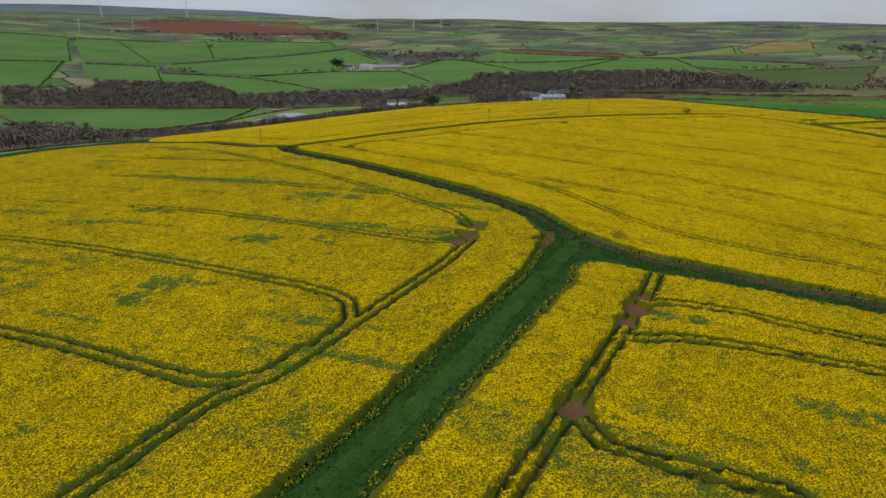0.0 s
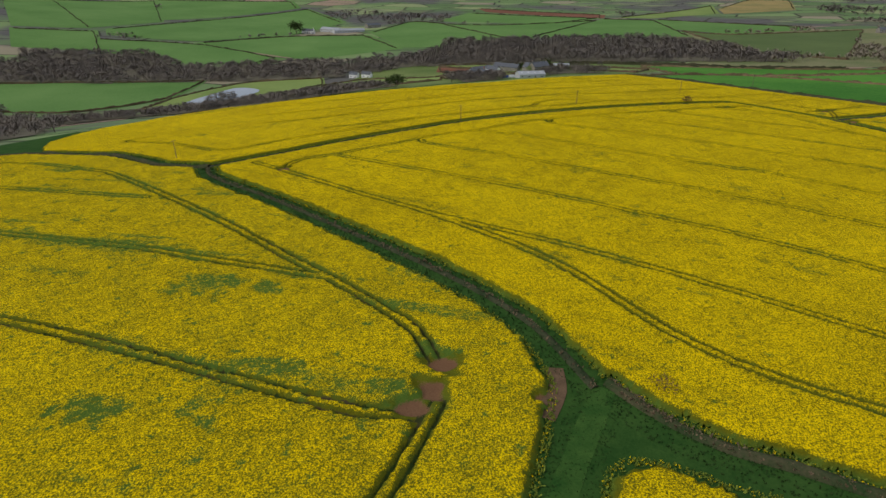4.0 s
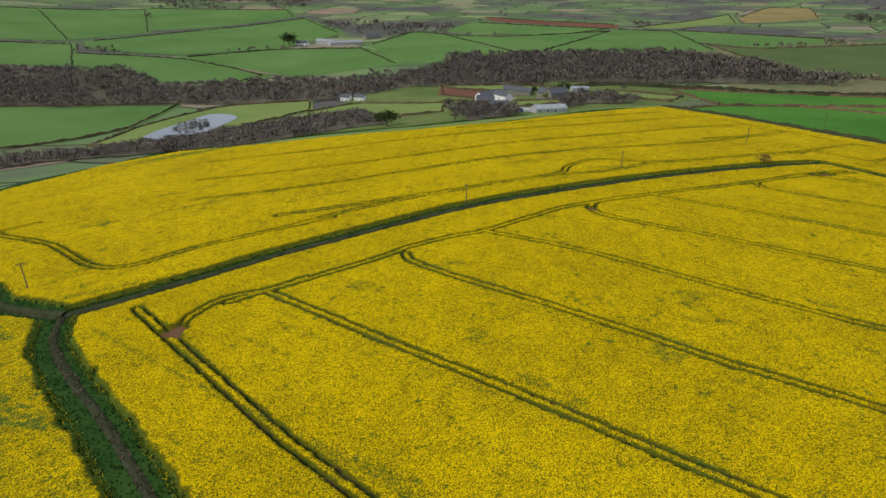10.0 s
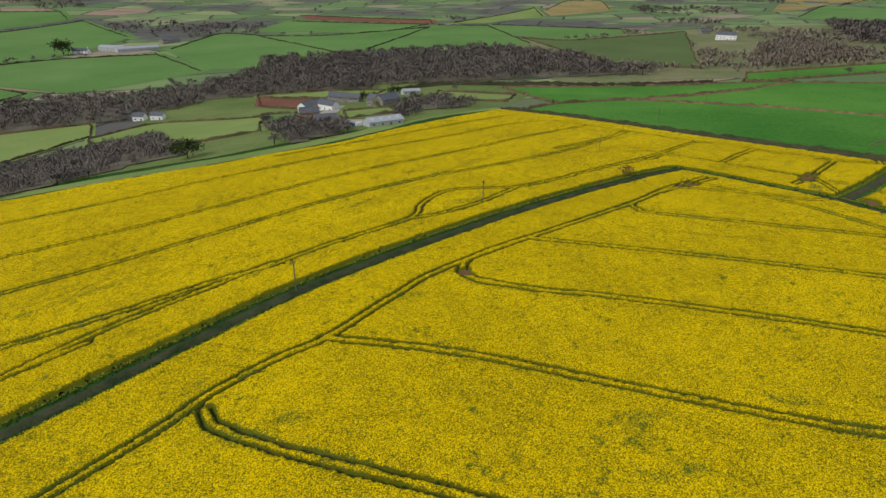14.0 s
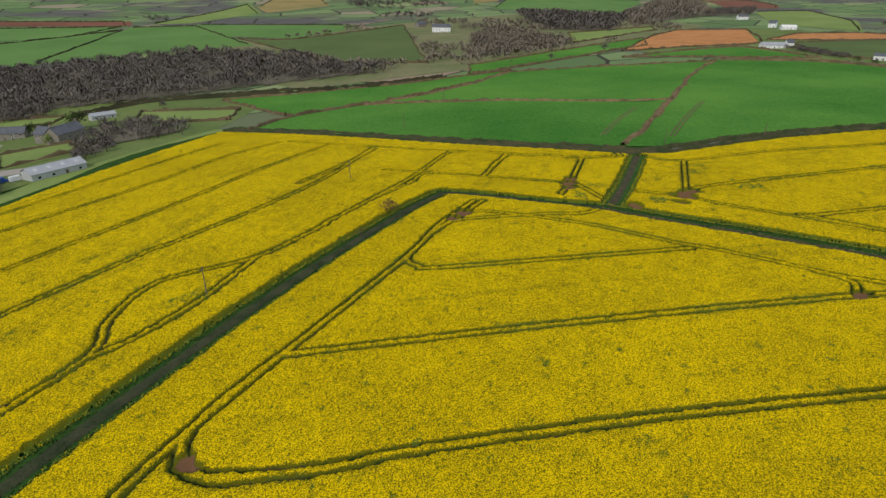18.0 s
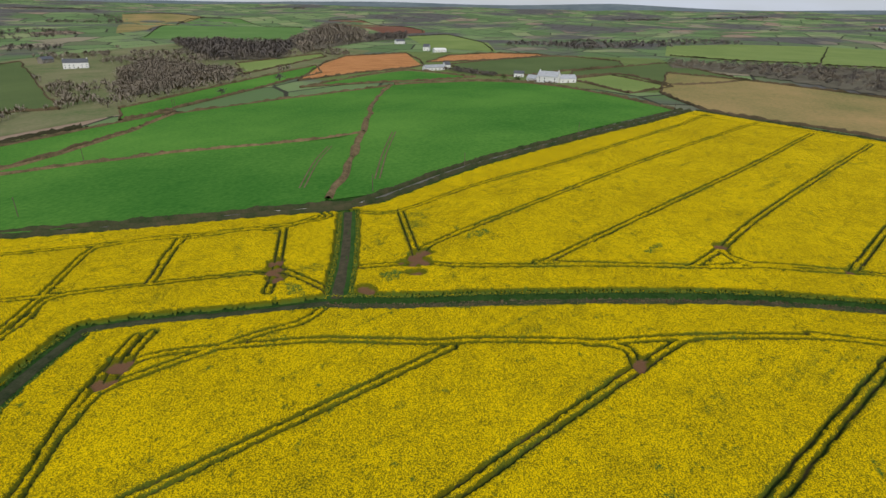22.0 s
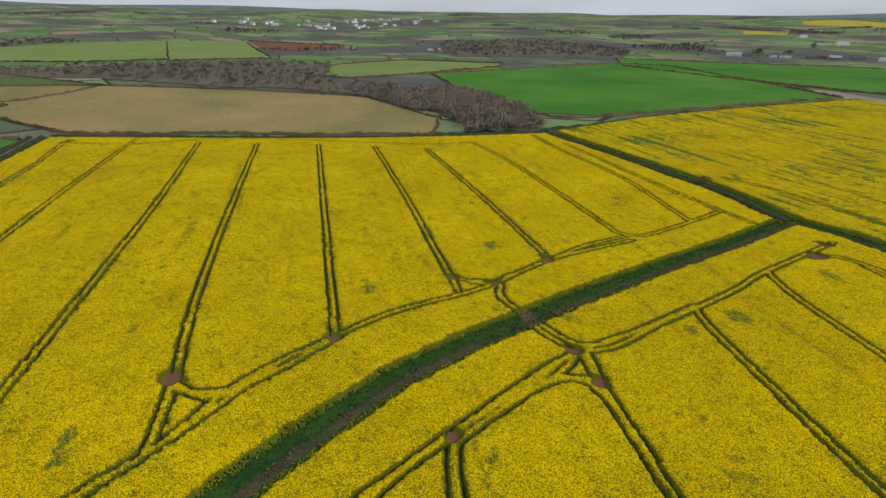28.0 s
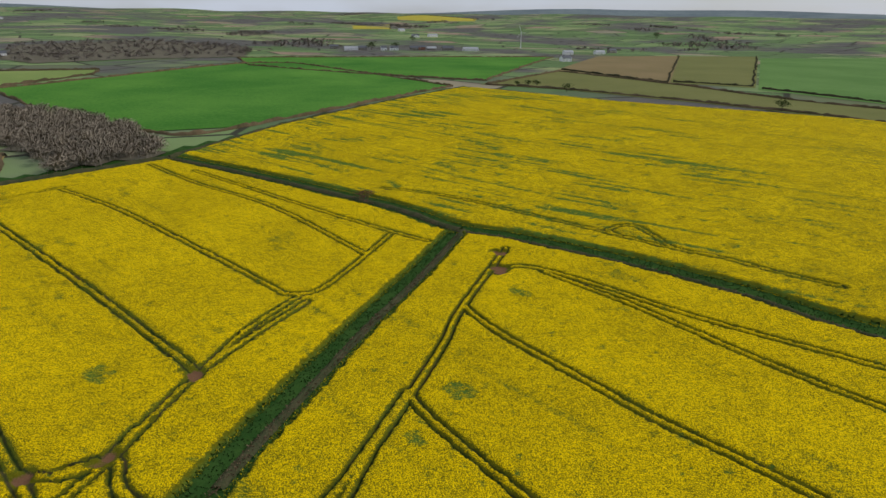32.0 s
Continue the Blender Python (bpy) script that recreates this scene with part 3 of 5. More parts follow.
SOUTH_RUTS.append([(152, 16), (153.5, 13.5), (150, 10), (144, 10), (136, 27)])
MIDDLE_RUTS = []
MIDDLE_RUTS.append([(-51, 238), (-13, 198), (4.5, 181.5), (29.5, 153), (44, 125.5), (54, 114.5), (64.5, 107.5), (72.5, 103.5)])
MIDDLE_RUTS.append([(4.5, 181.5), (12.5, 175), (47, 150.5), (86, 119.5)])
MIDDLE_RUTS.append([(-24.5, 242.5), (3, 220), (23.5, 204.5), (40, 191.8), (55, 180.5), (68.5, 171)])
MIDDLE_RUTS.append([(5, 260.5), (6, 256.5), (16, 246.8), (34, 232.6), (49.5, 220.2), (60, 211.7), (67, 207), (86.5, 194.3)])
MIDDLE_RUTS.append([(25.5, 274), (47.5, 260), (70.5, 241), (90, 226), (105.5, 216.5)])
MIDDLE_RUTS.append([(62, 294.5), (59.5, 290.5), (61, 286), (72, 276), (83.5, 269), (107, 252.5), (120, 243)])
MIDDLE_RUTS.append([(-38.5, 228), (-38, 233.5), (-33.5, 240.5), (-25, 243.5), (-17.5, 249)])
MIDDLE_RUTS.append([(-32.5, 238.5), (-3.5, 257), (6, 264.5), (17, 270.5), (26.5, 274), (42.5, 285), (60.5, 295), (125, 317), (147.5, 327), (169.5, 333.5)])
MIDDLE_RUTS.append([(138, 323), (171.5, 331.5)])
MIDDLE_RUTS.append([(159, 327.5), (165, 323), (174.5, 299), (177, 288.5), (179.5, 274), (183, 262.5), (187.5, 240), (185, 235), (181, 234)])
MIDDLE_RUTS.append([(150.5, 326), (155.5, 324.5), (175.5, 308.5), (181, 302.5), (187.5, 300.5)])
MIDDLE_RUTS.append([(186.5, 243), (194, 224.5), (201.5, 199.5), (203.5, 185.5), (204, 171.5), (203.5, 157.5), (204.5, 143)])
MIDDLE_RUTS.append([(171, 205.5), (197.5, 185), (202.5, 179)])
MIDDLE_RUTS.append([(161, 174), (175.5, 164), (203, 142.5)])
MIDDLE_RUTS.append([(202, 180), (202, 158.5), (198, 150), (193, 150.5), (182.5, 159)])
MIDDLE_RUTS.append([(238, 131.5), (232, 135), (211.5, 142), (204.5, 141.5), (200, 136), (198, 117.5)])
MIDDLE_RUTS.append([(203, 198), (203.5, 179.5), (204.5, 164), (204, 143.5), (197.5, 115.5), (193, 87), (191.5, 70), (184, 32)])
MIDDLE_RUTS.append([(203.5, 178.5), (201, 182), (194, 188.5)])
MIDDLE_RUTS.append([(196.5, 104), (190, 111.3), (183.5, 117), (171.8, 127.2), (161.5, 136), (152.5, 143.5)])
MIDDLE_RUTS.append([(190.5, 69.5), (188, 73), (180, 81.5), (165, 94.3), (154.5, 103.5), (145.5, 110)])
MIDDLE_RUTS.append([(184.5, 49.5), (181, 44.5), (173, 45.5), (158, 54), (139.2, 67), (113.5, 81)])
MIDDLE_RUTS.append([(172.5, 47), (152, 63), (131.5, 82.5), (118.5, 93.5)])
MIDDLE_RUTS.append([(83, 303), (180.5, 234), (194.5, 222.5)])
MIDDLE_RUTS.append([(130, 319), (125.5, 316.5), (125, 311), (129.5, 305.5), (179, 269)])
MIDDLE_RUTS.append([(82.5, 303), (67.5, 298), (61.5, 294), (60, 288), (62, 284), (68.5, 279)])
MIDDLE_RUTS.append([(219, 138), (211.5, 140), (205, 140), (202, 136.5), (196.5, 105)])
MIDDLE_RUTS.append([(203.5, 177.5), (203.5, 166), (202.5, 156), (200.5, 152), (196, 150.5), (192, 152), (178.5, 161)])
MIDDLE_RUTS.append([(205, 140), (202.5, 147.5), (202, 155)])
MIDDLE_RUTS.append([(205, 140), (198.5, 145), (192, 152)])
EAST_RUTS = []
EAST_RUTS.append([(243, 134.5), (237, 129), (231, 135), (222, 137.5)])
EAST_RUTS.append([(252, 317.5), (255.5, 304), (288.5, 285), (343.5, 246.5), (446, 189)])
EAST_RUTS.append([(255.5, 304), (221.5, 288.5)])
EAST_RUTS.append([(223.5, 289), (235, 283.5), (262, 267.5), (329, 228.2), (483, 137)])
EAST_RUTS.append([(211, 300.5), (216, 285.5), (218, 270), (229.5, 227.5), (232.5, 213.5), (240.5, 190)])
EAST_RUTS.append([(222.5, 255.5), (253.4, 236), (349.5, 176), (450.7, 118.5)])
EAST_RUTS.append([(247, 207), (239, 204.5), (237.5, 198)])
EAST_RUTS.append([(232.5, 216.5), (245.5, 208), (292.5, 181.5), (429.5, 97)])
EAST_RUTS.append([(242.5, 175.5), (409.5, 72.5)])
EAST_RUTS.append([(240, 140.5), (307, 99.5), (387, 52.5)])
EAST_RUTS.append([(237.5, 105.5), (287.5, 77), (366.5, 35)])
EAST_RUTS.append([(235.5, 71), (270, 50.5), (321.5, 22.5), (358, 7)])
EAST_RUTS.append([(223.5, 43), (269, 9), (312.5, -11.5), (349, -33)])
EAST_RUTS.append([(208, 30), (241, 14.5), (323.5, -27.5)])
EAST_RUTS.append([(223.5, 256.5), (231.5, 217.5), (239, 199), (241.5, 177.5), (242, 159.5), (237.5, 135), (237, 104), (229, 73.5)])
EAST_RUTS.append([(237, 107), (236.5, 88), (232, 71)])
EAST_RUTS.append([(236.5, 70.5), (231, 69.5), (227, 62), (221, 26)])
EAST_RUTS.append([(245.5, 207.5), (241, 205), (238, 199), (238.5, 190), (241, 176.5)])
EAST_RUTS.append([(485, 172), (465, 148), (458.5, 119), (442.5, 91.5), (421, 66), (398.5, 48.5), (374.5, 27), (360.5, 4)])
EAST_RUTS.append([(248, 135), (242, 134.5), (238, 130), (238, 122.5)])
NORTH_RUTS = []
NORTH_RUTS.append([(194.5, 350), (211, 358.5), (220.5, 361.5), (223.5, 368), (212.5, 383.5)])
NORTH_RUTS.append([(222, 361), (232, 345.5), (233.5, 336.5), (246, 329.5)])
NORTH_RUTS.append([(-35, 296), (-14.5, 301.5), (6, 308.5), (17.5, 311)])
NORTH_RUTS.append([(-31, 283.5), (-13.5, 296), (19, 313)])
NORTH_RUTS.append([(17.5, 311), (34, 319), (58.5, 329), (66, 340.5), (79.5, 350), (101.5, 345.5), (126.5, 351.5), (126, 352)])
NORTH_RUTS.append([(58.5, 329), (66, 329), (81.5, 334), (101.5, 345.5)])
NORTH_RUTS.append([(-100, 397), (-65, 395.6), (-30.6, 397), (7.2, 406.6), (53, 419), (92, 430), (116, 439.5), (150, 456), (176, 462)])
NORTH_RUTS.append([(-81, 354), (-52, 354.6), (-24, 358.5), (7.6, 367.7), (47, 384), (87, 397.5), (106, 404.5), (143, 421.5), (187, 438.5)])
NORTH_RUTS.append([(-68, 322.5), (-42.8, 326), (-19.7, 332), (7.7, 342.5), (42.9, 357.5), (88, 371.5)])
NORTH_RUTS.append([(88, 370.5), (125, 380.5), (157, 393.5), (196, 417)])
NORTH_RUTS.append([(126, 352), (173, 367.5), (205.5, 382.5), (214.5, 384)])
NORTH_RUTS.append([(149.5, 359.5), (169.5, 363.5), (182, 367), (193.5, 345.5), (203.5, 323.5)])
NORTH_RUTS.append([(175.5, 383.5), (183, 368)])
NORTH_RUTS.append([(192.5, 349.5), (222, 363)])
NORTH_RUTS.append([(193, 317), (210.5, 324), (234, 335)])
NORTH_RUTS.append([(181, 460), (197, 421.5), (239, 333), (250.5, 329)])
NORTH_RUTS.append([(29, 432), (62, 441), (100, 456.5), (132, 471.5), (160, 484)])
NORTH_RUTS.append([(143.5, 393.5), (162.5, 400), (183, 408.5), (195.5, 415)])
NORTH_RUTS.append([(206.5, 321.5), (197, 303.5)])
NORTH_RUTS.append([(-115, 307.5), (-119.5, 303), (-121.5, 297), (-97, 283.5), (-69.5, 262), (-48.5, 274.5), (-17.5, 291)])
MIDDLE_RUTS += [[(86.5, 194.3), (105, 180.5), (152.5, 143.5)], [(106.5, 217.5), (161.5, 173.5)], [(120, 243), (171.5, 205)]]
MIDDLE_RUTS += [[(68.5, 171), (80, 163.2), (100, 147), (128, 123.3), (145.5, 110)], [(86.5, 120), (118.5, 93.5)], [(73.5, 104), (95, 91.5), (113.5, 81)]]
EAST_RUTS += [[(448.5, 188.5), (487, 171)]]
WEST_RUTS += [[(-50, 10), (-34, 40.5)]]
SOUTH_RUTS += [[(-8, 16), (7.5, 42)]]
for group in (WEST_RUTS, SOUTH_RUTS, MIDDLE_RUTS, EAST_RUTS, NORTH_RUTS):
    group[:] = [rounded(k, 2.5) for k in group]

R3 = joined(offset(BANK_WEST, 2.0), offset(BANK_EAST, 3.2), offset(BANK_MID, -3.3)[::-1], offset(BANK_CROSS, -2.2)[::-1], offset(BANK_NORTH, -2.9)[::-1])
R5 = joined(offset(BANK_MID, 3.3), offset(BANK_SOUTH, 3.5), offset(EAST_EDGE, -4.0)[::-1], offset(ROADSIDE[5:], -6.0)[::-1], offset(LANE, -2.9)[::-1])
R4 = joined(offset(BANK_NORTH, 2.8), offset(BANK_CROSS, 2.0), offset(LANE, 2.7), offset(ROADSIDE[:6], -6.0)[::-1], NORTH_EDGE[1:], [(-153, 287)], offset(BANK_RIDGE[:6], -2.8)[::-1])
R1 = joined(offset(TRACK, 2.6)[:3], [(1.4, 69.9), (8.1, 80.9), (14.2, 91.9), (17.8, 100.0), (21.9, 113.0), (20.0, 124.5), (14.6, 134.2), (6.0, 145.0)], offset(BANK_WEST, -4.3)[::-1][3:], offset(BANK_RIDGE, 3.0)[1:], [(-185, 60), (-110, -15)])
R6 = joined(offset(TRACK, -4.2)[:4], [(16.5, 80.3), (22.6, 90.0), (24.3, 96.3), (28.0, 99.3), (32.5, 98.6), (40.0, 94.6), (46.0, 92.8), (52.0, 90.2), (60.0, 86.5), (72.0, 81.3)], offset(BANK_EAST, -3.6)[7:], offset(BANK_SOUTH, -4.5), FAR_SOUTH[1:], [(122, -261), (-41, -218), (-60, -100)])
crop("flowering yellow rapeseed crop with paired tractor ruts", R3, 0.45, -36.5, MIDDLE_RUTS, seed=11, patchy=0.12, streak=-36,
     patches=[(187, 103, 5, 4), (178, 60, 6, 2.5), (191.5, 116.5, 3, 2.5), (195.5, 178.5, 2, 1.5), (167, 345, 3, 2)],
     bare=[(-39.4, 228, 3.0), (159.5, 329, 3.0), (154, 327.5, 2.4), (192.5, 302.5, 2.5), (181.8, 233.7, 2.4), (203.5, 179, 1.8), (194.8, 148.7, 2.0), (205.3, 142, 2.0), (184.5, 46, 2.8), (186, 35, 2.6), (60.5, 290, 2.0)])
crop("bright yellow rapeseed crop with parallel tractor ruts", R5, 0.6, -31, EAST_RUTS, seed=21, streak=-31, rut_half=0.29, relief=0.42,
     patches=[(242, 225, 7, 2), (255, 157, 8, 2), (255.5, 110, 6, 3), (240, 275, 6, 3), (207, 291, 5, 3)],
     bare=[(219, 288, 5.2), (223, 287, 3.6), (210, 286, 3.4), (198, 293.5, 3.2), (248.6, 206.5, 2.6), (241.5, 176.4, 1.8), (489.5, 168.4, 4.0), (238.4, 105.8, 2.6), (238, 129, 2.4), (247, 135, 1.6), (200, 296, 2.5)])
crop("yellow rapeseed crop on the slope above the valley", R4, 0.65, 25, NORTH_RUTS, seed=31, streak=25, rut_half=0.34, relief=0.42,
     patches=[(-120, 440, 50, 16), (-90, 300, 8, 3), (196, 312, 4, 2.5)], bare=[(205, 322.6, 3.4), (209.7, 324.2, 2.8), (200.5, 319, 2.4)])
crop("thin rapeseed crop with green gaps beside the grass track", R1, 0.5, -20, WEST_RUTS, seed=41, patchy=0.3, streak=-18, base=0.13, gaps=0.43,
     patches=[(-47.5, 88, 9, 5), (-18, 119, 8, 3), (-40, 110.5, 9, 4), (-74, 135, 10, 3), (-84, 126, 7, 3), (-51, 81.5, 6, 4), (-33, 146, 8, 4), (-24.5, 143, 6, 3), (-117, 241, 9, 4), (0, 112, 5, 3), (5, 122, 4, 3)],
     bare=[(5, 113, 4.0), (7.5, 118, 3.8), (2, 109.5, 3.2), (20.5, 110.5, 2.6)])
crop("patchy yellow rapeseed crop with green streaks", R6, 0.75, -26, SOUTH_RUTS, seed=51, patchy=0.85, streak=-26, base=0.07, gaps=0.42, calm=60,
     patches=[(39.5, 75, 5, 2), (35, 76, 4, 2), (45, 54, 6, 2.5), (30, 103, 4, 3), (50.5, 53, 4, 2)],
     bare=[(30.5, 79.8, 2.8), (28, 75, 2.2), (33, 84, 2.2), (15, 54, 2.4)])

# ---- banks, lanes and verges of the near fields ----
for k, (line, shift, wide, tall, mat) in enumerate(((BANK_WEST, -0.6, 1.6, 0.35, DARK_BANK), (BANK_EAST, 1.9, 2.0, 0.7, BANK), (BANK_SOUTH, 0.0, 3.4, 0.9, BANK), (BANK_NORTH, 0.0, 2.6, 0.55, DARK_BANK), (BANK_CROSS, 0.0, 2.2, 0.55, DARK_BANK),
                                                    (BANK_MID[:8], -1.3, 2.2, 0.6, BANK), ([(219.5, 131)] + BANK_MID[9:], -1.3, 2.2, 0.6, BANK), (BANK_RIDGE, 0.0, 3.0, 1.2, BANK), (EAST_EDGE, 0.5, 3.0, 1.6, BANK), (FAR_SOUTH, 0.0, 3.0, 1.6, BANK))):
    ribbon("hedge_bank", offset(line, shift), wide, mat, 0.03, "low overgrown hedge bank of brambles and earth", "hedge", tall, 0.3, 1.0, 8, seed=60 + k, kind="")
ribbon("grass_track", offset(TRACK, -0.8), 3.2, TRACK_GRASS, 0.04, "smooth grass track between two rape crops", "track", 0.08, 0.05, step=1.5)
ribbon("crossing", [(227, 134), (220, 137.5), (213, 141)], 3.4, EARTH, 0.08, "bare earth crossing through the hedge bank", "track", step=1.0)
for k, d in enumerate((2.8, -2.7)):
    ribbon("roadside_hedge", offset(ROADSIDE, d), 2.6, BANK, 0.03, "clipped brown hedge along the lane", "hedge", 1.7, 0.5, 1.2, 8, seed=80 + k, kind="")
ribbon("road", ROADSIDE, 2.4, ROAD, 0.06, "narrow worn tarmac lane between hedges", "road", step=3.0)
ribbon("farm_lane", LANE, 4.6, TRACK_GRASS, 0.05, "grassy farm lane between the crops", "lane", 0.0, 0.1, step=1.5)
ribbon("lane_rut", offset(LANE, 0.3), 2.6, MUD, 0.09, "muddy brown wheel tracks of the lane", "lane", 0.0, 0.12, step=1.5)
ribbon("gateway", [(252.5, 352), (254.5, 342), (257.2, 332), (260.4, 324.5), (267, 317.5)], 4.2, CONCRETE, 0.12, "pale concrete apron where the farm lane meets the road", "road", step=2.0)
ribbon("bare_earth", [(19.6, 107), (22.4, 112.5), (23.2, 117.5)], 2.8, EARTH, 0.1, "trodden red earth at the corner of the track", "ground", step=1.0)


# ---- the farmland around ----
FIELD_SHAPES = []


def field(label, mat, a, b, hedges=(0, 1, 2, 3)):
    """A field draped between two lines, a little past its hedges."""
    FIELD_SHAPES.append(list(a) + list(b)[::-1])
    cx, cy = np.mean(FIELD_SHAPES[-1], axis=0)
    grow = lambda p: (p[0] + (p[0] - cx) / math.hypot(p[0] - cx, p[1] - cy) * (13 if far else 5), p[1] + (p[1] - cy) / math.hypot(p[0] - cx, p[1] - cy) * (13 if far else 5))
    far = cy > 880 or cx > 950 or cy < -560
    wide = grow if cx < 100 or far else tuple
    draped("field", [wide(p) for p in a], [wide(p) for p in b], mat, 0.3 + 0.015 * (len(FIELD_SHAPES) % 12), 14.0, label, "field")
    for k in (0, 3) if far else hedges:
        line = (a, b, [a[0], b[0]], [a[-1], b[-1]])[k]
        ribbon("hedgerow", line, 2.0, BROWN_HEDGE if mat is YOUNG_CORN else DARK_HEDGE if far else HEDGE, 0.1, "dark uneven field hedgerow", "hedge", 2.0, 1.3, 3.0, 5, seed=len(bpy.data.objects) + k, kind="", wander=3.5)


def bare_trees(name, label, places, mat, tall, leaves, seed):
    """Many bare trees in one mesh: a tapered trunk in a cloud of fine upright twigs, each tree with its own tone."""
    r = np.random.RandomState(seed)
    pts, nrm, tone = [], [], []
    turn = np.arange(4) * 1.5708
    for x, y in places:
        foot = np.array([x, y, float(height(x, y))])
        h = tall * r.uniform(0.7, 1.25)
        w = h * r.uniform(0.48, 0.75)
        size, mid, hue = np.array([w, w, 0.46 * h]), foot + (0, 0, 0.54 * h), r.rand()
        ring = lambda f, z: np.stack([foot[0] + f * np.cos(turn), foot[1] + f * np.sin(turn), np.full(4, foot[2] + z)], -1)
        low, high = ring(0.035 * h, -0.3), ring(0.012 * h, 0.7 * h)
        quads = [np.stack([low, np.roll(low, -1, 0), np.roll(high, -1, 0), high], 1)]
        d = r.normal(size=(leaves, 3))
        d /= np.linalg.norm(d, axis=1)[:, None]
        d[:, 2] = np.abs(d[:, 2]) * 1.2 - 0.35
        c = mid + d * size * r.uniform(0.3, 1.12, (leaves, 1))
        u = 0.6 * d + 0.35 * r.normal(size=(leaves, 3)) + (0, 0, 0.8)
        v = np.cross(d + 0.5 * r.normal(size=(leaves, 3)), u)
        s = r.uniform(0.5, 1.1, (leaves, 1)) * h * 1.0 / math.sqrt(leaves)
        u, v = u / np.linalg.norm(u, axis=1)[:, None] * s * 1.35, v / np.linalg.norm(v, axis=1)[:, None] * s * 0.36
        quads.append(np.stack([c - u, c - v, c + u, c + v], 1))
        quads = np.concatenate(quads)
        out = 0.38 * (quads - mid) / size + (0, 0, 1.0) + 0.1 * r.normal(size=(len(quads), 1, 3))
        face = np.cross(quads[:, 1] - quads[:, 0], quads[:, 3] - quads[:, 0])
        back = (face * out.mean(1)).sum(1) < 0
        quads[back], out[back] = quads[back][:, ::-1], out[back][:, ::-1]
        pts.append(quads.reshape(-1, 3))
        nrm.append((out / np.linalg.norm(out, axis=2)[..., None]).reshape(-1, 3))
        tone.append(np.full(4 * len(quads), hue))
    co, n = np.concatenate(pts), sum(len(p) for p in pts)
    me = bpy.data.meshes.new(name)
    me.vertices.add(n)
    me.vertices.foreach_set("co", co.astype(np.float32).ravel())
    me.loops.add(n)
    me.loops.foreach_set("vertex_index", np.arange(n, dtype=np.int32))
    me.polygons.add(n // 4)
    me.polygons.foreach_set("loop_start", np.arange(0, n, 4, dtype=np.int32))
    me.update(calc_edges=True)
    me.shade_smooth()
    me.normals_split_custom_set_from_vertices(np.concatenate(nrm).tolist())
    me.attributes.new("tone", "FLOAT", "POINT").data.foreach_set("value", np.concatenate(tone).astype(np.float32))
    me.materials.append(mat)
    return tagged(new(name, me), label, "wood", "", "stuff")


def wood(label, poly, count, mat, tall, leaves=54):
    r = np.random.RandomState(len(bpy.data.objects))
    px, py = np.array(poly).T
    x, y = r.uniform(px.min(), px.max(), count * 8), r.uniform(py.min(), py.max(), count * 8)
    ok = inside(poly, x, y)
    step = 9.0
    us, vs = np.arange(px.min(), px.max() + step, step), np.arange(py.min(), py.max() + step, step)
    u, v = (k.ravel() for k in np.meshgrid(us, vs, indexing="ij"))
    floor, _ = grid_mesh("wood_floor", np.stack([u, v, height(u, v) + 0.6], -1), len(us), len(vs), WOOD_FLOOR, inside(poly, u, v))
    tagged(floor, "brown leaf litter under bare trees", "ground", "", "structure")
    bare_trees("woodland", label, list(zip(x[ok], y[ok]))[:int(count * 1.6)], mat, tall, int(leaves * 2.2), 5)


DARK_HEDGE = plain("dark hawthorn hedge", (0.025, 0.03, 0.014), (0.08, 0.07, 0.04), 0.03, grain=1.5, bump=0.9, dist=0.3)
HEDGE = plain("hawthorn hedge", (0.03, 0.035, 0.014), (0.20, 0.14, 0.085), 0.03, grain=1.5, bump=0.9, dist=0.3)
for a, b, mat, label in (([(-90, 474), (0, 458), (60, 476), (178, 532)], [(-60, 760), (30, 800), (150, 770), (300, 655)], ROUGH_PASTURE, "rough green pasture round the farm"),
                         ([(300, 640), (450, 585), (620, 545), (1000, 590)], [(330, 1000), (560, 1000), (800, 1000), (1200, 960)], SCRUB, "rough scrubby pasture of the far valley"),
                         ([(640, 520), (760, 500), (1000, 540)], [(600, 190), (720, 130), (960, 150)], ROUGH_PASTURE, "rough pasture round the white farmhouse")):
    draped("field", a, b, mat, 0.14, 12.0, label, "field")
field("smooth green pasture in the valley", PASTURE, [(-545, 672), (-425, 713), (-339, 730), (-244, 738)], [(-440, 585), (-319, 557), (-272, 577), (-244, 626)])
field("yellowish meadow round the pond", MEADOW, [(-238, 625), (-191, 716), (-106, 728)], [(-237, 551), (-168, 548), (-137, 606), (-97, 670)])
field("light meadow beside the wooded hedge", MEADOW, [(-94, 661), (-49, 690), (29, 637)], [(-86, 618), (-34, 537), (25, 537)])
field("strip of bare reddish soil above the farm", RED_SOIL, [(33, 760), (86, 708)], [(31, 713), (62, 656), (80, 672)])
field("light meadow behind the farm", MEADOW, [(34, 782), (105, 754), (146, 715)], [(33, 765), (87, 713), (132, 693)])
field("small green paddock beside the farmyard", PASTURE, [(30, 651), (55, 627)], [(29, 566), (44, 566)])
field("mown lawn in front of the farmhouse", MEADOW, [(85, 591), (117, 580)], [(78, 536), (111, 542)])
field("small pale meadow by the lane", MEADOW, [(183, 667), (222, 593)], [(158, 610), (197, 556)])
field("dark green strip of young corn", YOUNG_CORN, [(224, 537), (275, 528), (402, 531)], [(238, 652), (286, 619), (361, 578), (462, 549)])
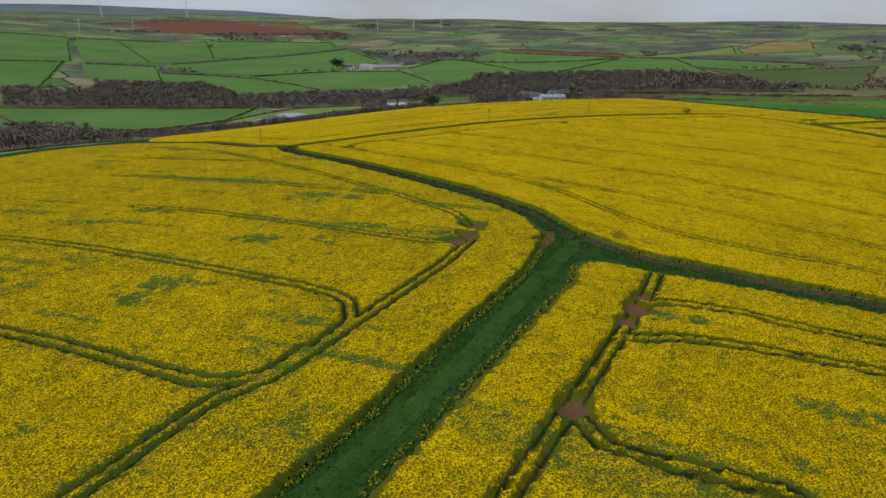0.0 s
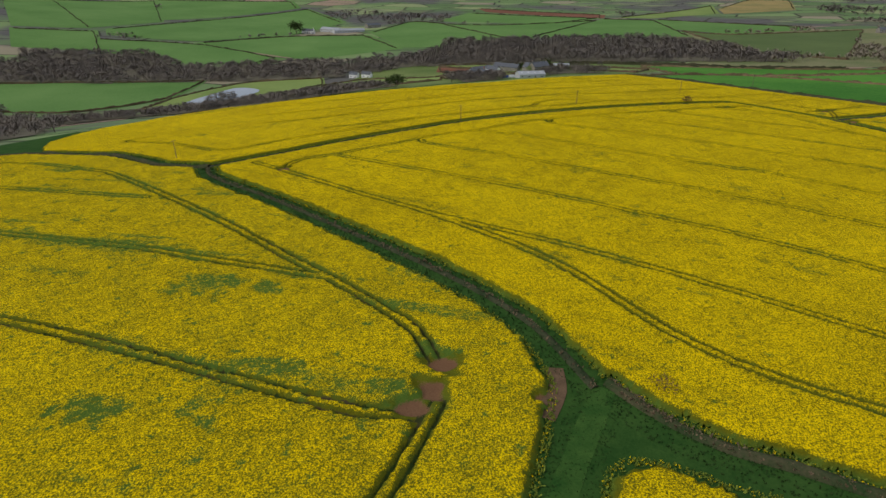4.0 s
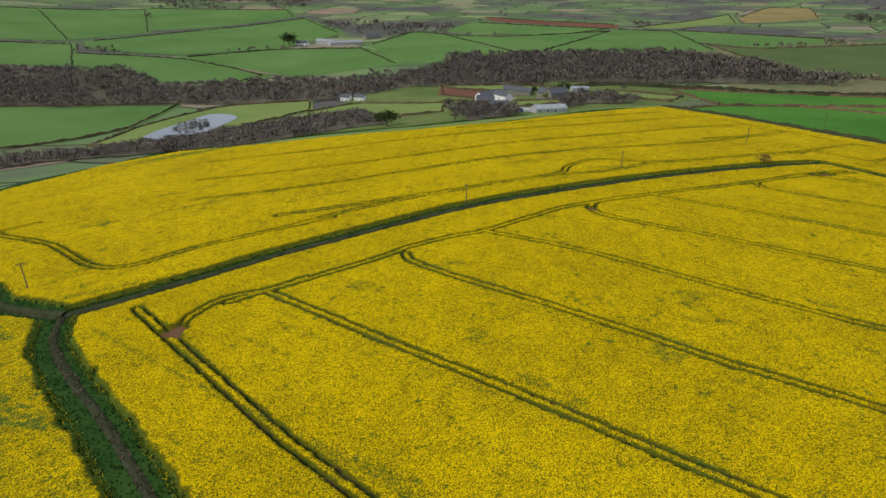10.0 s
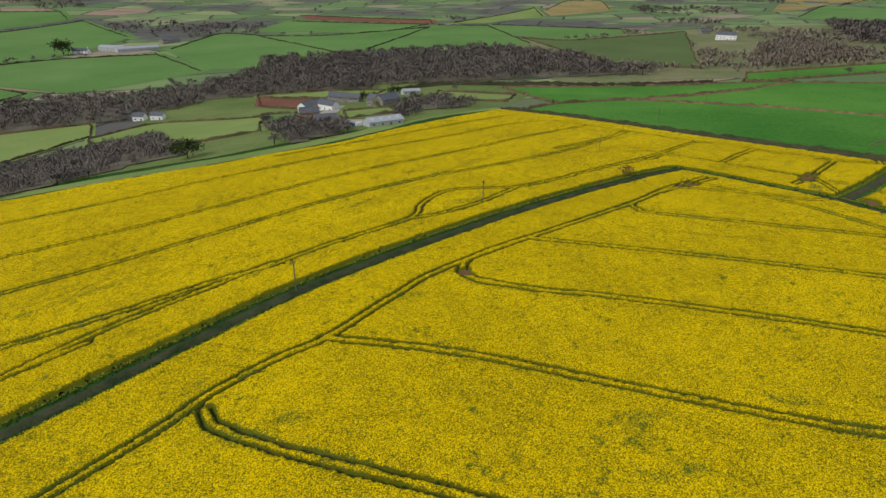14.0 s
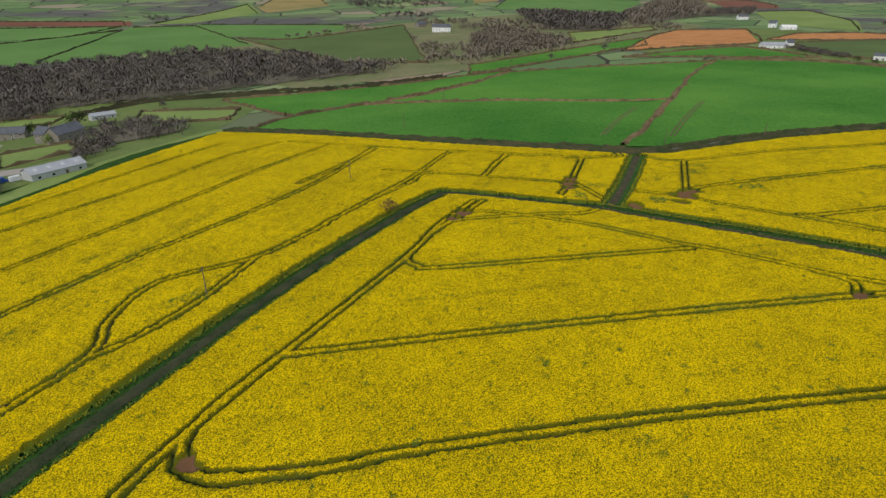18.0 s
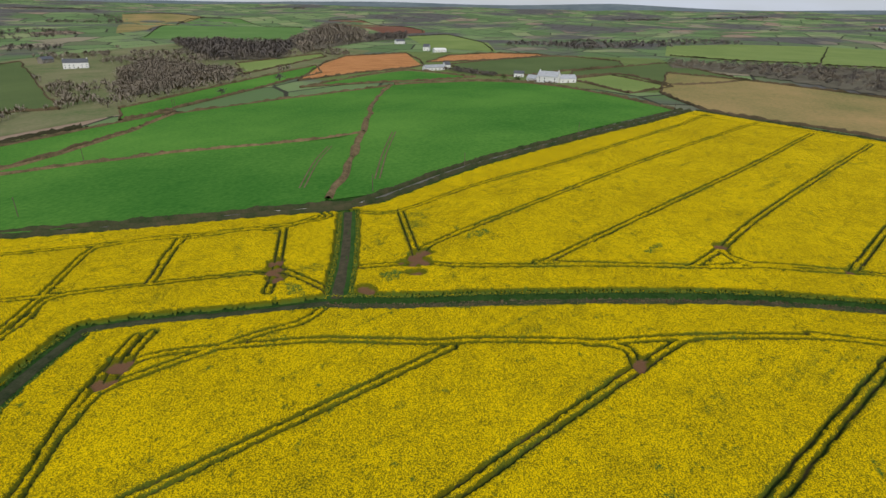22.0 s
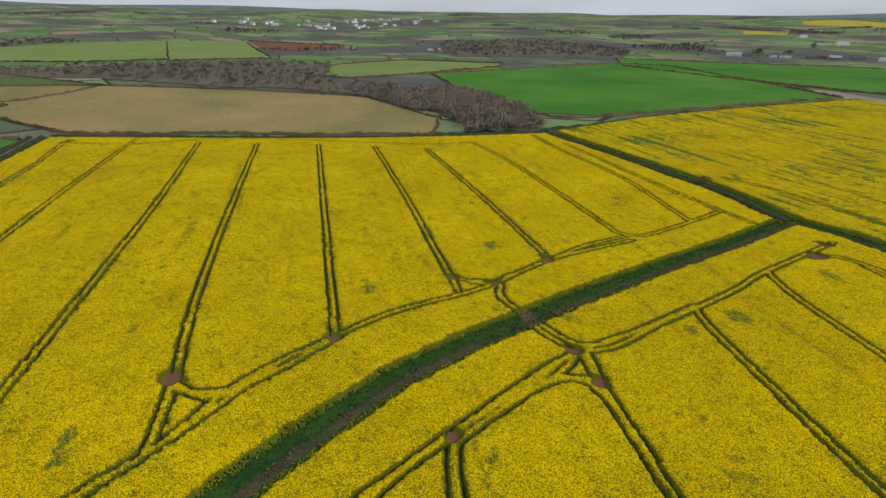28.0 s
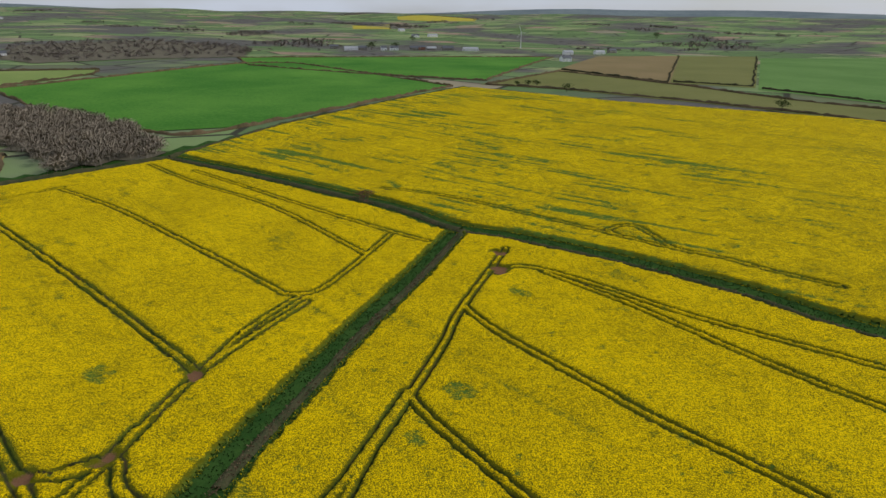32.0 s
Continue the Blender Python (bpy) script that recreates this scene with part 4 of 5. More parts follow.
field("bright green young corn beside the road", YOUNG_CORN, [(182, 506), (222, 529), (277, 527), (298, 506), (334.5, 457)], [(263, 334.5), (303, 344), (350, 357.5), (384, 367.5), (361.5, 398)], (0,))
field("bright green young corn on the slope", YOUNG_CORN, [(334.5, 457), (298, 506), (276, 526), (361, 524), (449, 541)], [(361.5, 398), (384, 367.5), (448, 387.5), (525, 409.5), (595, 421)], (3,))
for line, wide in (([(266, 334), (301.5, 343.5), (350, 357), (386, 367)], 3.8), ([(386, 367), (448, 387), (525, 409), (606, 424.5)], 3.4), ([(384, 367), (361.5, 398), (334.5, 457), (298, 506), (276, 526)], 3.0), ([(276, 526), (361, 524), (449, 541)], 3.1)):
    ribbon("earth_bank", line, wide, EARTH_BANK, 0.35, "orange-brown earth bank with dead grass between young corn", "hedge", 1.3, 0.7, 2.0, 6, seed=520 + int(wide * 10), kind="", wander=2.5)
field("large field of deep green young corn", YOUNG_CORN, [(265, 334), (301.5, 343), (350, 356.5), (386, 366.5), (448, 386), (525, 408), (606, 423), (640, 352), (635, 305)], [(274, 320), (322, 295), (509, 186), (576, 234), (612, 268)], ())
ribbon("hedgerow", [(606, 421), (640, 352), (635, 305), (612, 268), (576, 234), (509, 186)], 3.0, BROWN_HEDGE, 0.1, "low brown hedgerow below the white farmhouse", "hedge", 2.2, 1.4, 3.0, 5, seed=540, kind="", wander=2.0)
field("green strip field above the valley wood", YOUNG_CORN, [(469, 606), (574, 597), (771, 579)], [(426, 566), (517, 553), (702, 540)])
field("green field below the ploughed hill", YOUNG_CORN, [(584, 507), (628, 434), (642, 400)], [(628, 494), (732, 449), (677, 357)])
field("ploughed orange-brown field with furrow lines", PLOUGHED, [(632, 533), (794, 579), (898, 590)], [(709, 492), (790, 446), (961, 518)])
field("narrow ploughed orange field", PLOUGHED, [(829, 450), (868, 384), (950, 296)], [(934, 445), (990, 388), (988, 319)])
field("dark olive pasture behind the white house", DARK_GREEN, [(806, 415), (868, 373), (956, 292), (892, 205)], [(747, 390), (692, 326), (756, 272), (830, 205)])
field("dark olive pasture", DARK_GREEN, [(752, 262), (836, 192), (885, 150)], [(694, 264), (735, 212), (665, 165), (720, 92)])
field("pale meadow beside the lane", MEADOW, [(676, 262), (727, 222)], [(588, 212), (645, 170)])
field("pale brown stubble field", STUBBLE, [(602, 185), (512, 158), (470, 95), (394, 6)], [(763, 163), (716, 90), (630, -1), (549, -60), (430, -37)])
field("light green grazed meadow", MEADOW, [(709, -97), (643, -130), (621, -318)], [(763, -185), (766, -298), (649, -362)])
field("deep green field of young corn", YOUNG_CORN, [(620, -208), (590, -305), (554, -477), (493, -507)], [(487, -130), (400, -98), (350, -119), (260, -319)])
field("green field below the village", YOUNG_CORN, [(531, -463), (382, -402), (236, -373)], [(615, -586), (467, -646), (173, -791)])
field("dull olive-green field", OLIVE, [(233, -341), (162, -327), (40, -265), (-39, -214)], [(166, -499), (55, -396), (-18, -317), (-75, -285)])
field("dull brown field with wavy edge", BROWN_FIELD, [(163, -524), (62, -417)], [(98, -837), (-48, -935)])
field("dull yellow-green field", OLIVE, [(55, -425), (-15, -410)], [(-49, -917), (-201, -1008)])
field("dark green pasture", PASTURE, [(-18, -394), (-94, -324)], [(-190, -940), (-467, -1075)])
field("light green meadow on the far slope", MEADOW, [(1026, 127), (966, 54), (946, -47)], [(1308, 90), (1426, -43), (1448, -227)])
field("light green meadow", MEADOW, [(926, -43), (895, -165)], [(1446, -231), (1395, -378)])
field("small field of red soil", RED_SOIL, [(1449, -408), (1206, -490)], [(1051, -260), (1114, -427)])
field("light green pasture on the valley side", PASTURE, [(-496, 1021), (-338, 1006), (-194, 893)], [(-427, 909), (-366, 865), (-214, 859)])
field("dull green pasture", PASTURE, [(-651, 1062), (-542, 1092)], [(-566, 930), (-454, 932)])
field("green hillside pasture", PASTURE, [(-856, 1559), (-677, 1682)], [(-568, 1143), (-507, 1290)])
field("green hillside pasture", PASTURE, [(-678, 1710), (-332, 1715)], [(-506, 1320), (-454, 1387), (-294, 1593)])
field("green hillside pasture", PASTURE, [(-528, 1137), (-435, 1333), (-264, 1574)], [(-498, 1075), (-354, 1051), (-217, 1149), (-155, 1346)])
field("green hillside pasture", PASTURE, [(-337, 1026), (-217, 1107), (-88, 1111)], [(-148, 888), (-26, 956)])
field("green hillside pasture", PASTURE, [(-73, 1161), (-6, 1324), (54, 1283)], [(-16, 973), (54, 958), (164, 986)])
field("green hillside pasture", PASTURE, [(58, 1273), (172, 1219), (366, 1252)], [(43, 986), (196, 1021)])
field("green hillside pasture", PASTURE, [(139, 1485), (383, 1307)], [(62, 1330), (278, 1225)])
field("green hillside pasture", PASTURE, [(392, 1282), (473, 1230)], [(208, 1018), (426, 965)])
field("long strip of dark red soil", RED_SOIL, [(172, 1608), (417, 1399)], [(187, 1509), (392, 1319)])
field("green hillside pasture", PASTURE, [(488, 1240), (654, 1048)], [(439, 1093), (504, 982), (639, 1011)])
field("dark pasture above the wood", DARK_GREEN, [(447, 1031), (501, 962), (714, 976)], [(416, 739), (462, 657)])
field("green hillside pasture", PASTURE, [(-944, 1511), (-861, 1555)], [(-673, 1096), (-570, 1135)])
field("green hillside pasture", PASTURE, [(-768, 1012), (-690, 1060)], [(-633, 823), (-590, 848)])
field("green hillside pasture", PASTURE, [(-1270, 1480), (-965, 1520)], [(-800, 1030), (-690, 1080)])
ribbon("valley_lane", [(150, 706), (204, 713), (248, 673), (293, 631), (332, 599), (400, 572)], 4.5, MEADOW, 0.9, "pale grassy lane between hedges in the valley", "lane", step=4.0)
for k, d in enumerate((-5.0, 5.0)):
    ribbon("hedgerow", offset([(150, 706), (204, 713), (248, 673), (293, 631), (332, 599), (400, 572)], d), 3.0, DARK_HEDGE, 0.1, "dark bushy hedgerow along the valley lane", "hedge", 2.6, 1.5, 2.5, 5, seed=470 + k, kind="", wander=2.0)
field("long hillside of bare red soil", RED_SOIL, [(-1369, 2362), (-1084, 2958), (-774, 3059)], [(-931, 2002), (-570, 1948), (-316, 1973)])
field("pale far meadow", MEADOW, [(438, 1315), (764, 1593)], [(496, 1287), (673, 1384)])
field("pale far stubble", STUBBLE, [(756, 1522), (1304, 2179)], [(698, 1384), (887, 1440)])
field("far yellow strip of rapeseed", FAR_RAPE, [(996, -2953), (878, -3184), (600, -3078)], [(942, -2770), (734, -2622), (543, -2559)])
field("small far yellow-green field", FAR_RAPE, [(999, -2213), (909, -2458)], [(809, -1660), (725, -1794)])
field("bright green hill pasture across the valley", PASTURE, [(1121, 1119), (1932, 1615), (2113, 1519)], [(1134, 1007), (1178, 840), (1651, 1040)])
field("pink-brown bare field on the far hill", RED_SOIL, [(2297, 1245), (2357, 1124), (1745, 710)], [(2197, 1169), (1573, 765), (1661, 687)])
field("tan stubble field on the far slope", STUBBLE, [(1905, 1847), (2076, 1806), (2058, 1642)], [(1172, 1228), (1277, 1240), (1780, 1542)])
field("pale strip of meadow above the stream", MEADOW, [(774, 694), (924, 643)], [(678, 623), (883, 616)])
field("pale green meadow behind the far houses", MEADOW, [(1492, 675), (1604, 598), (1265, 452)], [(1098, 521), (1036, 395)])
wood("bare grey-brown valley woodland", [(-539, 888), (-378, 926), (-295, 831), (-150, 859), (-91, 841), (-76, 724), (-238, 732), (-425, 713)], 638, TWIGS, 8)
wood("bare grey-brown valley woodland", [(-91, 841), (53, 925), (188, 981), (136, 721), (81, 756), (-6, 781), (-76, 724)], 463, TWIGS, 8)
wood("dense bare wood on the valley side", [(45, 990), (182, 983), (342, 955), (413, 846), (401, 755), (404, 644), (313, 681), (215, 721), (117, 771), (35, 805)], 696, TWIGS, 10)
wood("bare grey-brown wood at the head of the valley", [(-612, 794), (-555, 825), (-404, 846), (-357, 740), (-425, 713), (-475, 696), (-534, 685)], 260, TWIGS, 7.5)
wood("dark bare wood below the crop", [(-450, 570), (-395, 590), (-292, 517), (-254, 465), (-215, 400), (-207, 330), (-206, 240), (-300, 290), (-420, 450)], 330, TWIGS, 7)
wood("belt of bare trees along the field edge", [(-292, 517), (-214, 527), (-131, 585), (-43, 623), (-7, 483), (-90, 454), (-157, 475), (-226, 490), (-254, 465)], 560, TWIGS, 5.5)
wood("belt of bare trees beyond the stubble", [(921, 142), (900, 58), (850, -157), (721, -97), (581, -84), (551, -61), (655, -17), (769, 71), (822, 155)], 230, TAN_TWIGS, 5.5)
wood("bare copse beside the stubble field", [(602, -100), (527, -118), (429, -108), (363, -58), (376, -8), (432, -44), (551, -61)], 240, TAN_TWIGS, 6.5, 90)
wood("bare wood in front of the far village", [(895, -463), (1091, -691), (1008, -919), (743, -879), (605, -600), (717, -514), (780, -403)], 301, TWIGS, 7)
wood("bare willow scrub in the valley", [(652, 768), (760, 816), (678, 623), (576, 626), (508, 640)], 243, TAN_TWIGS, 9)
wood("dark bare wood along the stream", [(856, 865), (992, 731), (1362, 642), (1599, 714), (1133, 816), (984, 880)], 243, TWIGS, 10)
wood("dark belt of bare trees", [(915, 92), (909, 11), (835, -90), (783, -185), (597, -72), (650, 7), (765, 83)], 150, TWIGS, 5.5)
wood("bare copse beside the stubble field", [(538, -131), (490, -138), (403, -98), (357, -58), (357, -37), (399, -31), (458, -55)], 260, TAN_TWIGS, 6.5, 90)
wood("tan bare scrub on the far hillside", [(1134, 805), (1951, 1081), (1545, 813), (1235, 671), (923, 677)], 300, TAN_TWIGS, 12, 30)
wood("dark bare wood in the far valley", [(1019, 976), (1057, 930), (1033, 752), (834, 656), (798, 752), (879, 834)], 320, TWIGS, 12, 30)
wood("bare trees and bushes below the farm", [(29, 541), (46, 552), (72, 495), (69, 474), (48, 463), (28, 463)], 70, TWIGS, 6, 70)
wood("dark bare bushes between the white houses", [(757, 396), (722, 360), (692, 332), (680, 338), (706, 372), (740, 408)], 60, TWIGS, 4, 60)
wood("bare shrubs round the white farmhouse", [(640, 330), (637, 300), (622, 270), (628, 262), (642, 290), (648, 330)], 26, TAN_TWIGS, 2.6, 50)
wood("bare garden trees behind the farm shed", [(113, 559), (141, 609), (167, 610), (172, 560), (159, 531), (132, 540), (108, 503), (100, 498)], 60, TWIGS, 6, 70)
rs = np.random.RandomState(31)
sx, sy = rs.uniform(300, 1250, 5000), rs.uniform(540, 1050, 5000)
clump = 0.6 * smooth_noise(sx, sy, 130, 32) + 0.4 * smooth_noise(sx, sy, 45, 33)
ok = inside([(300, 655), (450, 600), (620, 560), (1000, 600), (1200, 960), (560, 1020), (330, 1000)], sx, sy) & (clump > 0.5)
for shape in FIELD_SHAPES:
    ok &= ~inside(shape, sx, sy)
bare_trees("woodland", "tan bare scrub along the far stream", list(zip(sx[ok], sy[ok]))[:1300], TAN_TWIGS, 7, 26, 34)

# ---- things ----
class Shape:
    """Points and faces that grow by simple solids, then become one mesh."""

    def __init__(self):
        self.v, self.f = [], []

    def solid(self, verts, faces):
        b = len(self.v)
        self.v += [tuple(p) for p in verts]
        self.f += [tuple(b + k for k in q) for q in faces]
        return self

    def box(self, x, y, z, w, d, h, taper=1.0):
        """A box on (x, y, z), w by d and h high, narrower at the top by taper."""
        p = [(x + sx * w / 2, y + sy * d / 2, z) for sx, sy in ((-1, -1), (1, -1), (1, 1), (-1, 1))]
        q = [(x + sx * w / 2 * taper, y + sy * d / 2 * taper, z + h) for sx, sy in ((-1, -1), (1, -1), (1, 1), (-1, 1))]
        return self.solid(p + q, [(3, 2, 1, 0), (4, 5, 6, 7), (0, 1, 5, 4), (1, 2, 6, 5), (2, 3, 7, 6), (3, 0, 4, 7)])

    def rod(self, a, b, ra, rb, n=8):
        """A tapering round bar from a to b."""
        a, b = Vector(a), Vector(b)
        q = (b - a).to_track_quat("Z", "Y")
        ring = lambda c, r: [c + q @ Vector((r * math.cos(6.2832 * k / n), r * math.sin(6.2832 * k / n), 0)) for k in range(n)]
        faces = [(k, (k + 1) % n, n + (k + 1) % n, n + k) for k in range(n)]
        return self.solid(ring(a, ra) + ring(b, rb), faces + [tuple(range(n))[::-1], tuple(range(n, 2 * n))])

    def gable(self, w, d, h, rh):
        """House walls w long (x) and d deep, with pointed ends."""
        w, d = w / 2, d / 2
        v = [(-w, -d, -1.5), (w, -d, -1.5), (w, d, -1.5), (-w, d, -1.5), (-w, -d, h), (w, -d, h), (w, d, h), (-w, d, h), (-w, 0, h + rh), (w, 0, h + rh)]
        return self.solid(v, [(0, 1, 5, 4), (2, 3, 7, 6), (1, 2, 6, 9, 5), (3, 0, 4, 8, 7), (0, 3, 2, 1), (4, 5, 9, 8), (6, 7, 8, 9)])

    def slope(self, w, d, h, rh, side):
        """One thick slope of a pitched roof, with eaves and verges."""
        w, e, t = w / 2 + 0.35, 0.4, 0.18
        run = d / 2 + e
        drop = rh * run / (d / 2)
        a, b = h + rh + 0.05, h + rh - drop + 0.05
        v = [(-w, 0, a), (w, 0, a), (w, side * run, b), (-w, side * run, b)]
        v += [(x, y, z + t) for x, y, z in v]
        f = [(3, 2, 1, 0), (4, 5, 6, 7), (0, 1, 5, 4), (1, 2, 6, 5), (2, 3, 7, 6), (3, 0, 4, 7)]
        return self.solid(v, f if side < 0 else [q[::-1] for q in f])


def part(name, shape, mat, parent, label=""):
    me = bpy.data.meshes.new(name)
    me.from_pydata(shape.v, [], shape.f)
    me.materials.append(mat)
    ob = new(name, me)
    ob.parent = parent
    return tagged(ob, label)


def thing(name, x, y, turn, label, category, group="", lift=0.0):
    ob = new(name)
    ob.matrix_basis = pose(x, y, float(height(x, y)) + lift, 0, 0, turn)
    return tagged(ob, label, category, group)


def house(label, x, y, turn, w, d, h, rh, wall, roof, chimneys=0, lights=0):
    """A gabled building: walls, two roof slopes, windows with panes, a door, chimneys and skylights."""
    ob = thing("house" if h > 3.2 else "shed", x, y, turn, label, "house" if h > 3.2 else "shed")
    part("wall", Shape().gable(w, d, h, rh), wall, ob)
    for side in (-1, 1):
        part("roof_slope", Shape().slope(w, d, h, rh, side), roof, ob)
    part("ridge", Shape().box(0, 0, h + rh + 0.12, w + 0.7, 0.4, 0.18), roof, ob)
    n = max(1, int(w / 4.5))
    for side in (-1, 1):
        for k in range(n):
            px = (k + 0.5) * w / n - w / 2
            if side < 0 and k == n // 2:
                part("door", Shape().box(px, side * (d / 2 + 0.03), 0, 1.1, 0.1, 2.1), TIMBER, ob)
                continue
            for pz in ((0.9, 3.4) if h >= 5 else (0.9,)):
                win = part("window", Shape().box(px, side * (d / 2 + 0.03), pz, 1.3, 0.1, 1.2), PAINT_WHITE, ob)
                part("pane", Shape().box(px, side * (d / 2 + 0.07), pz + 0.1, 1.1, 0.06, 1.0), GLASS, win)
    for k in range(chimneys):
        c = part("chimney", Shape().box((-1 if k else 1) * (w / 2 - 0.7), 0, h + rh - 0.6, 0.9, 0.9, 1.9).box((-1 if k else 1) * (w / 2 - 0.7), 0, h + rh + 1.3, 1.05, 1.05, 0.15), wall, ob)
        part("chimney_pot", Shape().rod(((-1 if k else 1) * (w / 2 - 0.7), 0, h + rh + 1.4), ((-1 if k else 1) * (w / 2 - 0.7), 0, h + rh + 1.9), 0.16, 0.12), BRICK, c)
    for k in range(lights):
        px, run = (k + 0.5) * w / lights - w / 2, d / 4
        v = [(px - 0.7, -run + 0.8, 0), (px + 0.7, -run + 0.8, 0), (px + 0.7, -run - 0.8, 0), (px - 0.7, -run - 0.8, 0)]
        v = [(a, b, h + rh + b * rh / (d / 2) + 0.27) for a, b, _ in v]
        v += [(a, b, c + 0.05) for a, b, c in v]
        part("skylight", Shape().solid(v, [(0, 1, 2, 3), (7, 6, 5, 4), (0, 4, 5, 1), (1, 5, 6, 2), (2, 6, 7, 3), (3, 7, 4, 0)]), METAL, ob, "pale translucent skylight")
    return ob


def utility_pole(x, y, turn, tall=7.8, arm=1.6, label="tapered wooden power pole with crossarm standing in the crop"):
    ob = thing("utility_pole", x, y, turn, label, "power pole", "poles of the power line")
    part("pole", Shape().rod((0, 0, -0.5), (0, 0, tall), 0.16, 0.11, 10), TIMBER, ob)
    if arm:
        part("crossarm", Shape().box(0, 0.14, tall - 0.55, arm, 0.12, 0.14), TIMBER, ob)
        for sx in (-0.45, 0.0, 0.45):
            part("insulator", Shape().rod((sx * arm, 0.14, tall - 0.41), (sx * arm, 0.14, tall - 0.16), 0.06, 0.045), CERAMIC, ob)
        for s in (-1, 1):
            part("brace", Shape().rod((s * 0.4 * arm, 0.14, tall - 0.55), (0, 0.12, tall - 1.1), 0.025, 0.025, 6), TIMBER, ob)
    return ob


def tree(name, x, y, tall, wide, mat, label, category="tree", leaves=420, stem=0.3, seed=1, kind=""):
    """A tapered trunk with limbs under a crown of many small leaf or twig clumps with gaps."""
    r = np.random.RandomState(seed)
    ob = thing(name, x, y, r.uniform(0, 360), label, category)
    trunk = Shape().rod((0, 0, -0.3), (0, 0, tall * 0.5), 0.035 * tall, 0.02 * tall)
    part("trunk", trunk, BARK, ob)
    tips = []
    for k in range(7):
        a, lift = 6.2832 * (k + r.rand() * 0.6) / 7, tall * r.uniform(stem, 0.5)
        tip = (math.cos(a) * wide * 0.36, math.sin(a) * wide * 0.36, lift + tall * r.uniform(0.15, 0.38))
        tips.append(tip)
        part("limb", Shape().rod((0, 0, lift), tip, 0.014 * tall, 0.005 * tall, 6), BARK, ob)
    tips += [(0, 0, tall * 0.75)] * 3
    crown = Shape()
    for k in range(leaves):
        c = np.array(tips[r.randint(len(tips))]) + r.normal(size=3) * np.array([wide * 0.15, wide * 0.15, tall * 0.11])
        c[2] = min(max(c[2], tall * stem * 0.8), tall)
        u, v = r.normal(size=3), r.normal(size=3)
        s = tall * r.uniform(0.035, 0.085)
        u, v = u / np.linalg.norm(u) * s, v / np.linalg.norm(v) * s * 0.7
        crown.solid([c + u, c + v, c - u, c - v], [(0, 1, 2, 3)])
    part("crown", crown, mat, ob)
    return ob


def wind_turbine(x, y, hub, blade, turn, spin, label):
    ob = thing("wind_turbine", x, y, turn, label, "wind turbine", "wind turbines")
    part("tower", Shape().rod((0, 0, -1), (0, 0, hub), hub * 0.022, hub * 0.012, 12), PAINT_WHITE, ob)
    part("nacelle", Shape().box(0, -0.2, hub - 0.02 * hub, 0.03 * hub, 0.09 * hub, 0.04 * hub), PAINT_WHITE, ob)
    rotor = part("hub", Shape().rod((0, -0.07 * hub, hub), (0, -0.045 * hub, hub), 0.01 * hub, 0.016 * hub), PAINT_WHITE, ob)
    for k in range(3):
        a = radians(spin + 120 * k)
        part("blade", Shape().rod((0, -0.05 * hub, hub), (math.sin(a) * blade, -0.05 * hub, hub + math.cos(a) * blade), 0.014 * hub, 0.004 * hub, 6), PAINT_WHITE, rotor)
    return ob


def van(x, y, turn, paint, label):
    ob = thing("van", x, y, turn, label, "van")
    part("body", Shape().box(0, 0, 0.45, 5.0, 1.95, 0.9).box(-0.55, 0, 1.35, 3.9, 1.85, 1.0, 0.94), paint, ob)
    part("windscreen", Shape().box(1.42, 0, 1.4, 0.1, 1.6, 0.7), GLASS, ob)
    for sx in (-1.5, 1.5):
        for sy in (-0.9, 0.9):
            w = part("wheel", Shape().rod((sx, sy - 0.12, 0.35), (sx, sy + 0.12, 0.35), 0.35, 0.35, 14), RUBBER, ob)
            part("rim", Shape().rod((sx, sy - 0.14, 0.35), (sx, sy + 0.14, 0.35), 0.2, 0.2, 10), PAINT_WHITE, w)
    return ob


# power line across the fields and the poles of the lanes
for px, py in ((-82.5, 251.5), (22.8, 296.5), (84, 335), (158.5, 383), (236, 441), (316, 491)):
    utility_pole(px, py, 35)
for px, py, h in ((277, 321.5, 7.0), (315.5, 294.5, 6.5), (508, 186, 7.0), (396, 249, 6.5)):
    utility_pole(px, py, -35, h, 0.0, "slim weathered pole beside the lane")
for dx in (-1.2, 1.2):
    utility_pole(455 + dx, 544, 20, 10.0, 3.4, "tall paired power pole in the green field")

# bushes and single trees
tree("bush", 146.5, 347.5, 4.2, 5.5, RUSSET, "round russet hawthorn bush on the hedge bank", "bush", 300, 0.08, 3)
tree("bush", 129, 339, 2.2, 2.6, RUSSET, "small russet bush on the hedge bank", "bush", 120, 0.08, 4)
tree("bush", 37.3, 112.0, 2.4, 4.0, RUSSET, "low russet bramble bush by the track junction", "bush", 220, 0.05, 5)
tree("bush", 240, -6, 4.6, 8.0, RUSSET, "spreading reddish bush on the hedge bank", "bush", 420, 0.06, 6)
tree("evergreen_tree", -11, 470, 9.5, 14.0, LEAVES, "broad dark evergreen beside the field edge", "tree", 900, 0.1, 7)
tree("evergreen_tree", -212, 1148, 22, 22, LEAVES, "tall dark evergreen beside the hillside farm", "tree", 700, 0.15, 8)
for k, (px, py, h) in enumerate(((161, -312, 7), (15, -248, 8), (194, -337, 6), (204, -337, 5), (187, -339, 6))):
    tree("pine_tree", px, py, h, h * 1.1, LEAVES, "small dark wind-shaped pine on the field boundary", "tree", 260, 0.35, 20 + k)
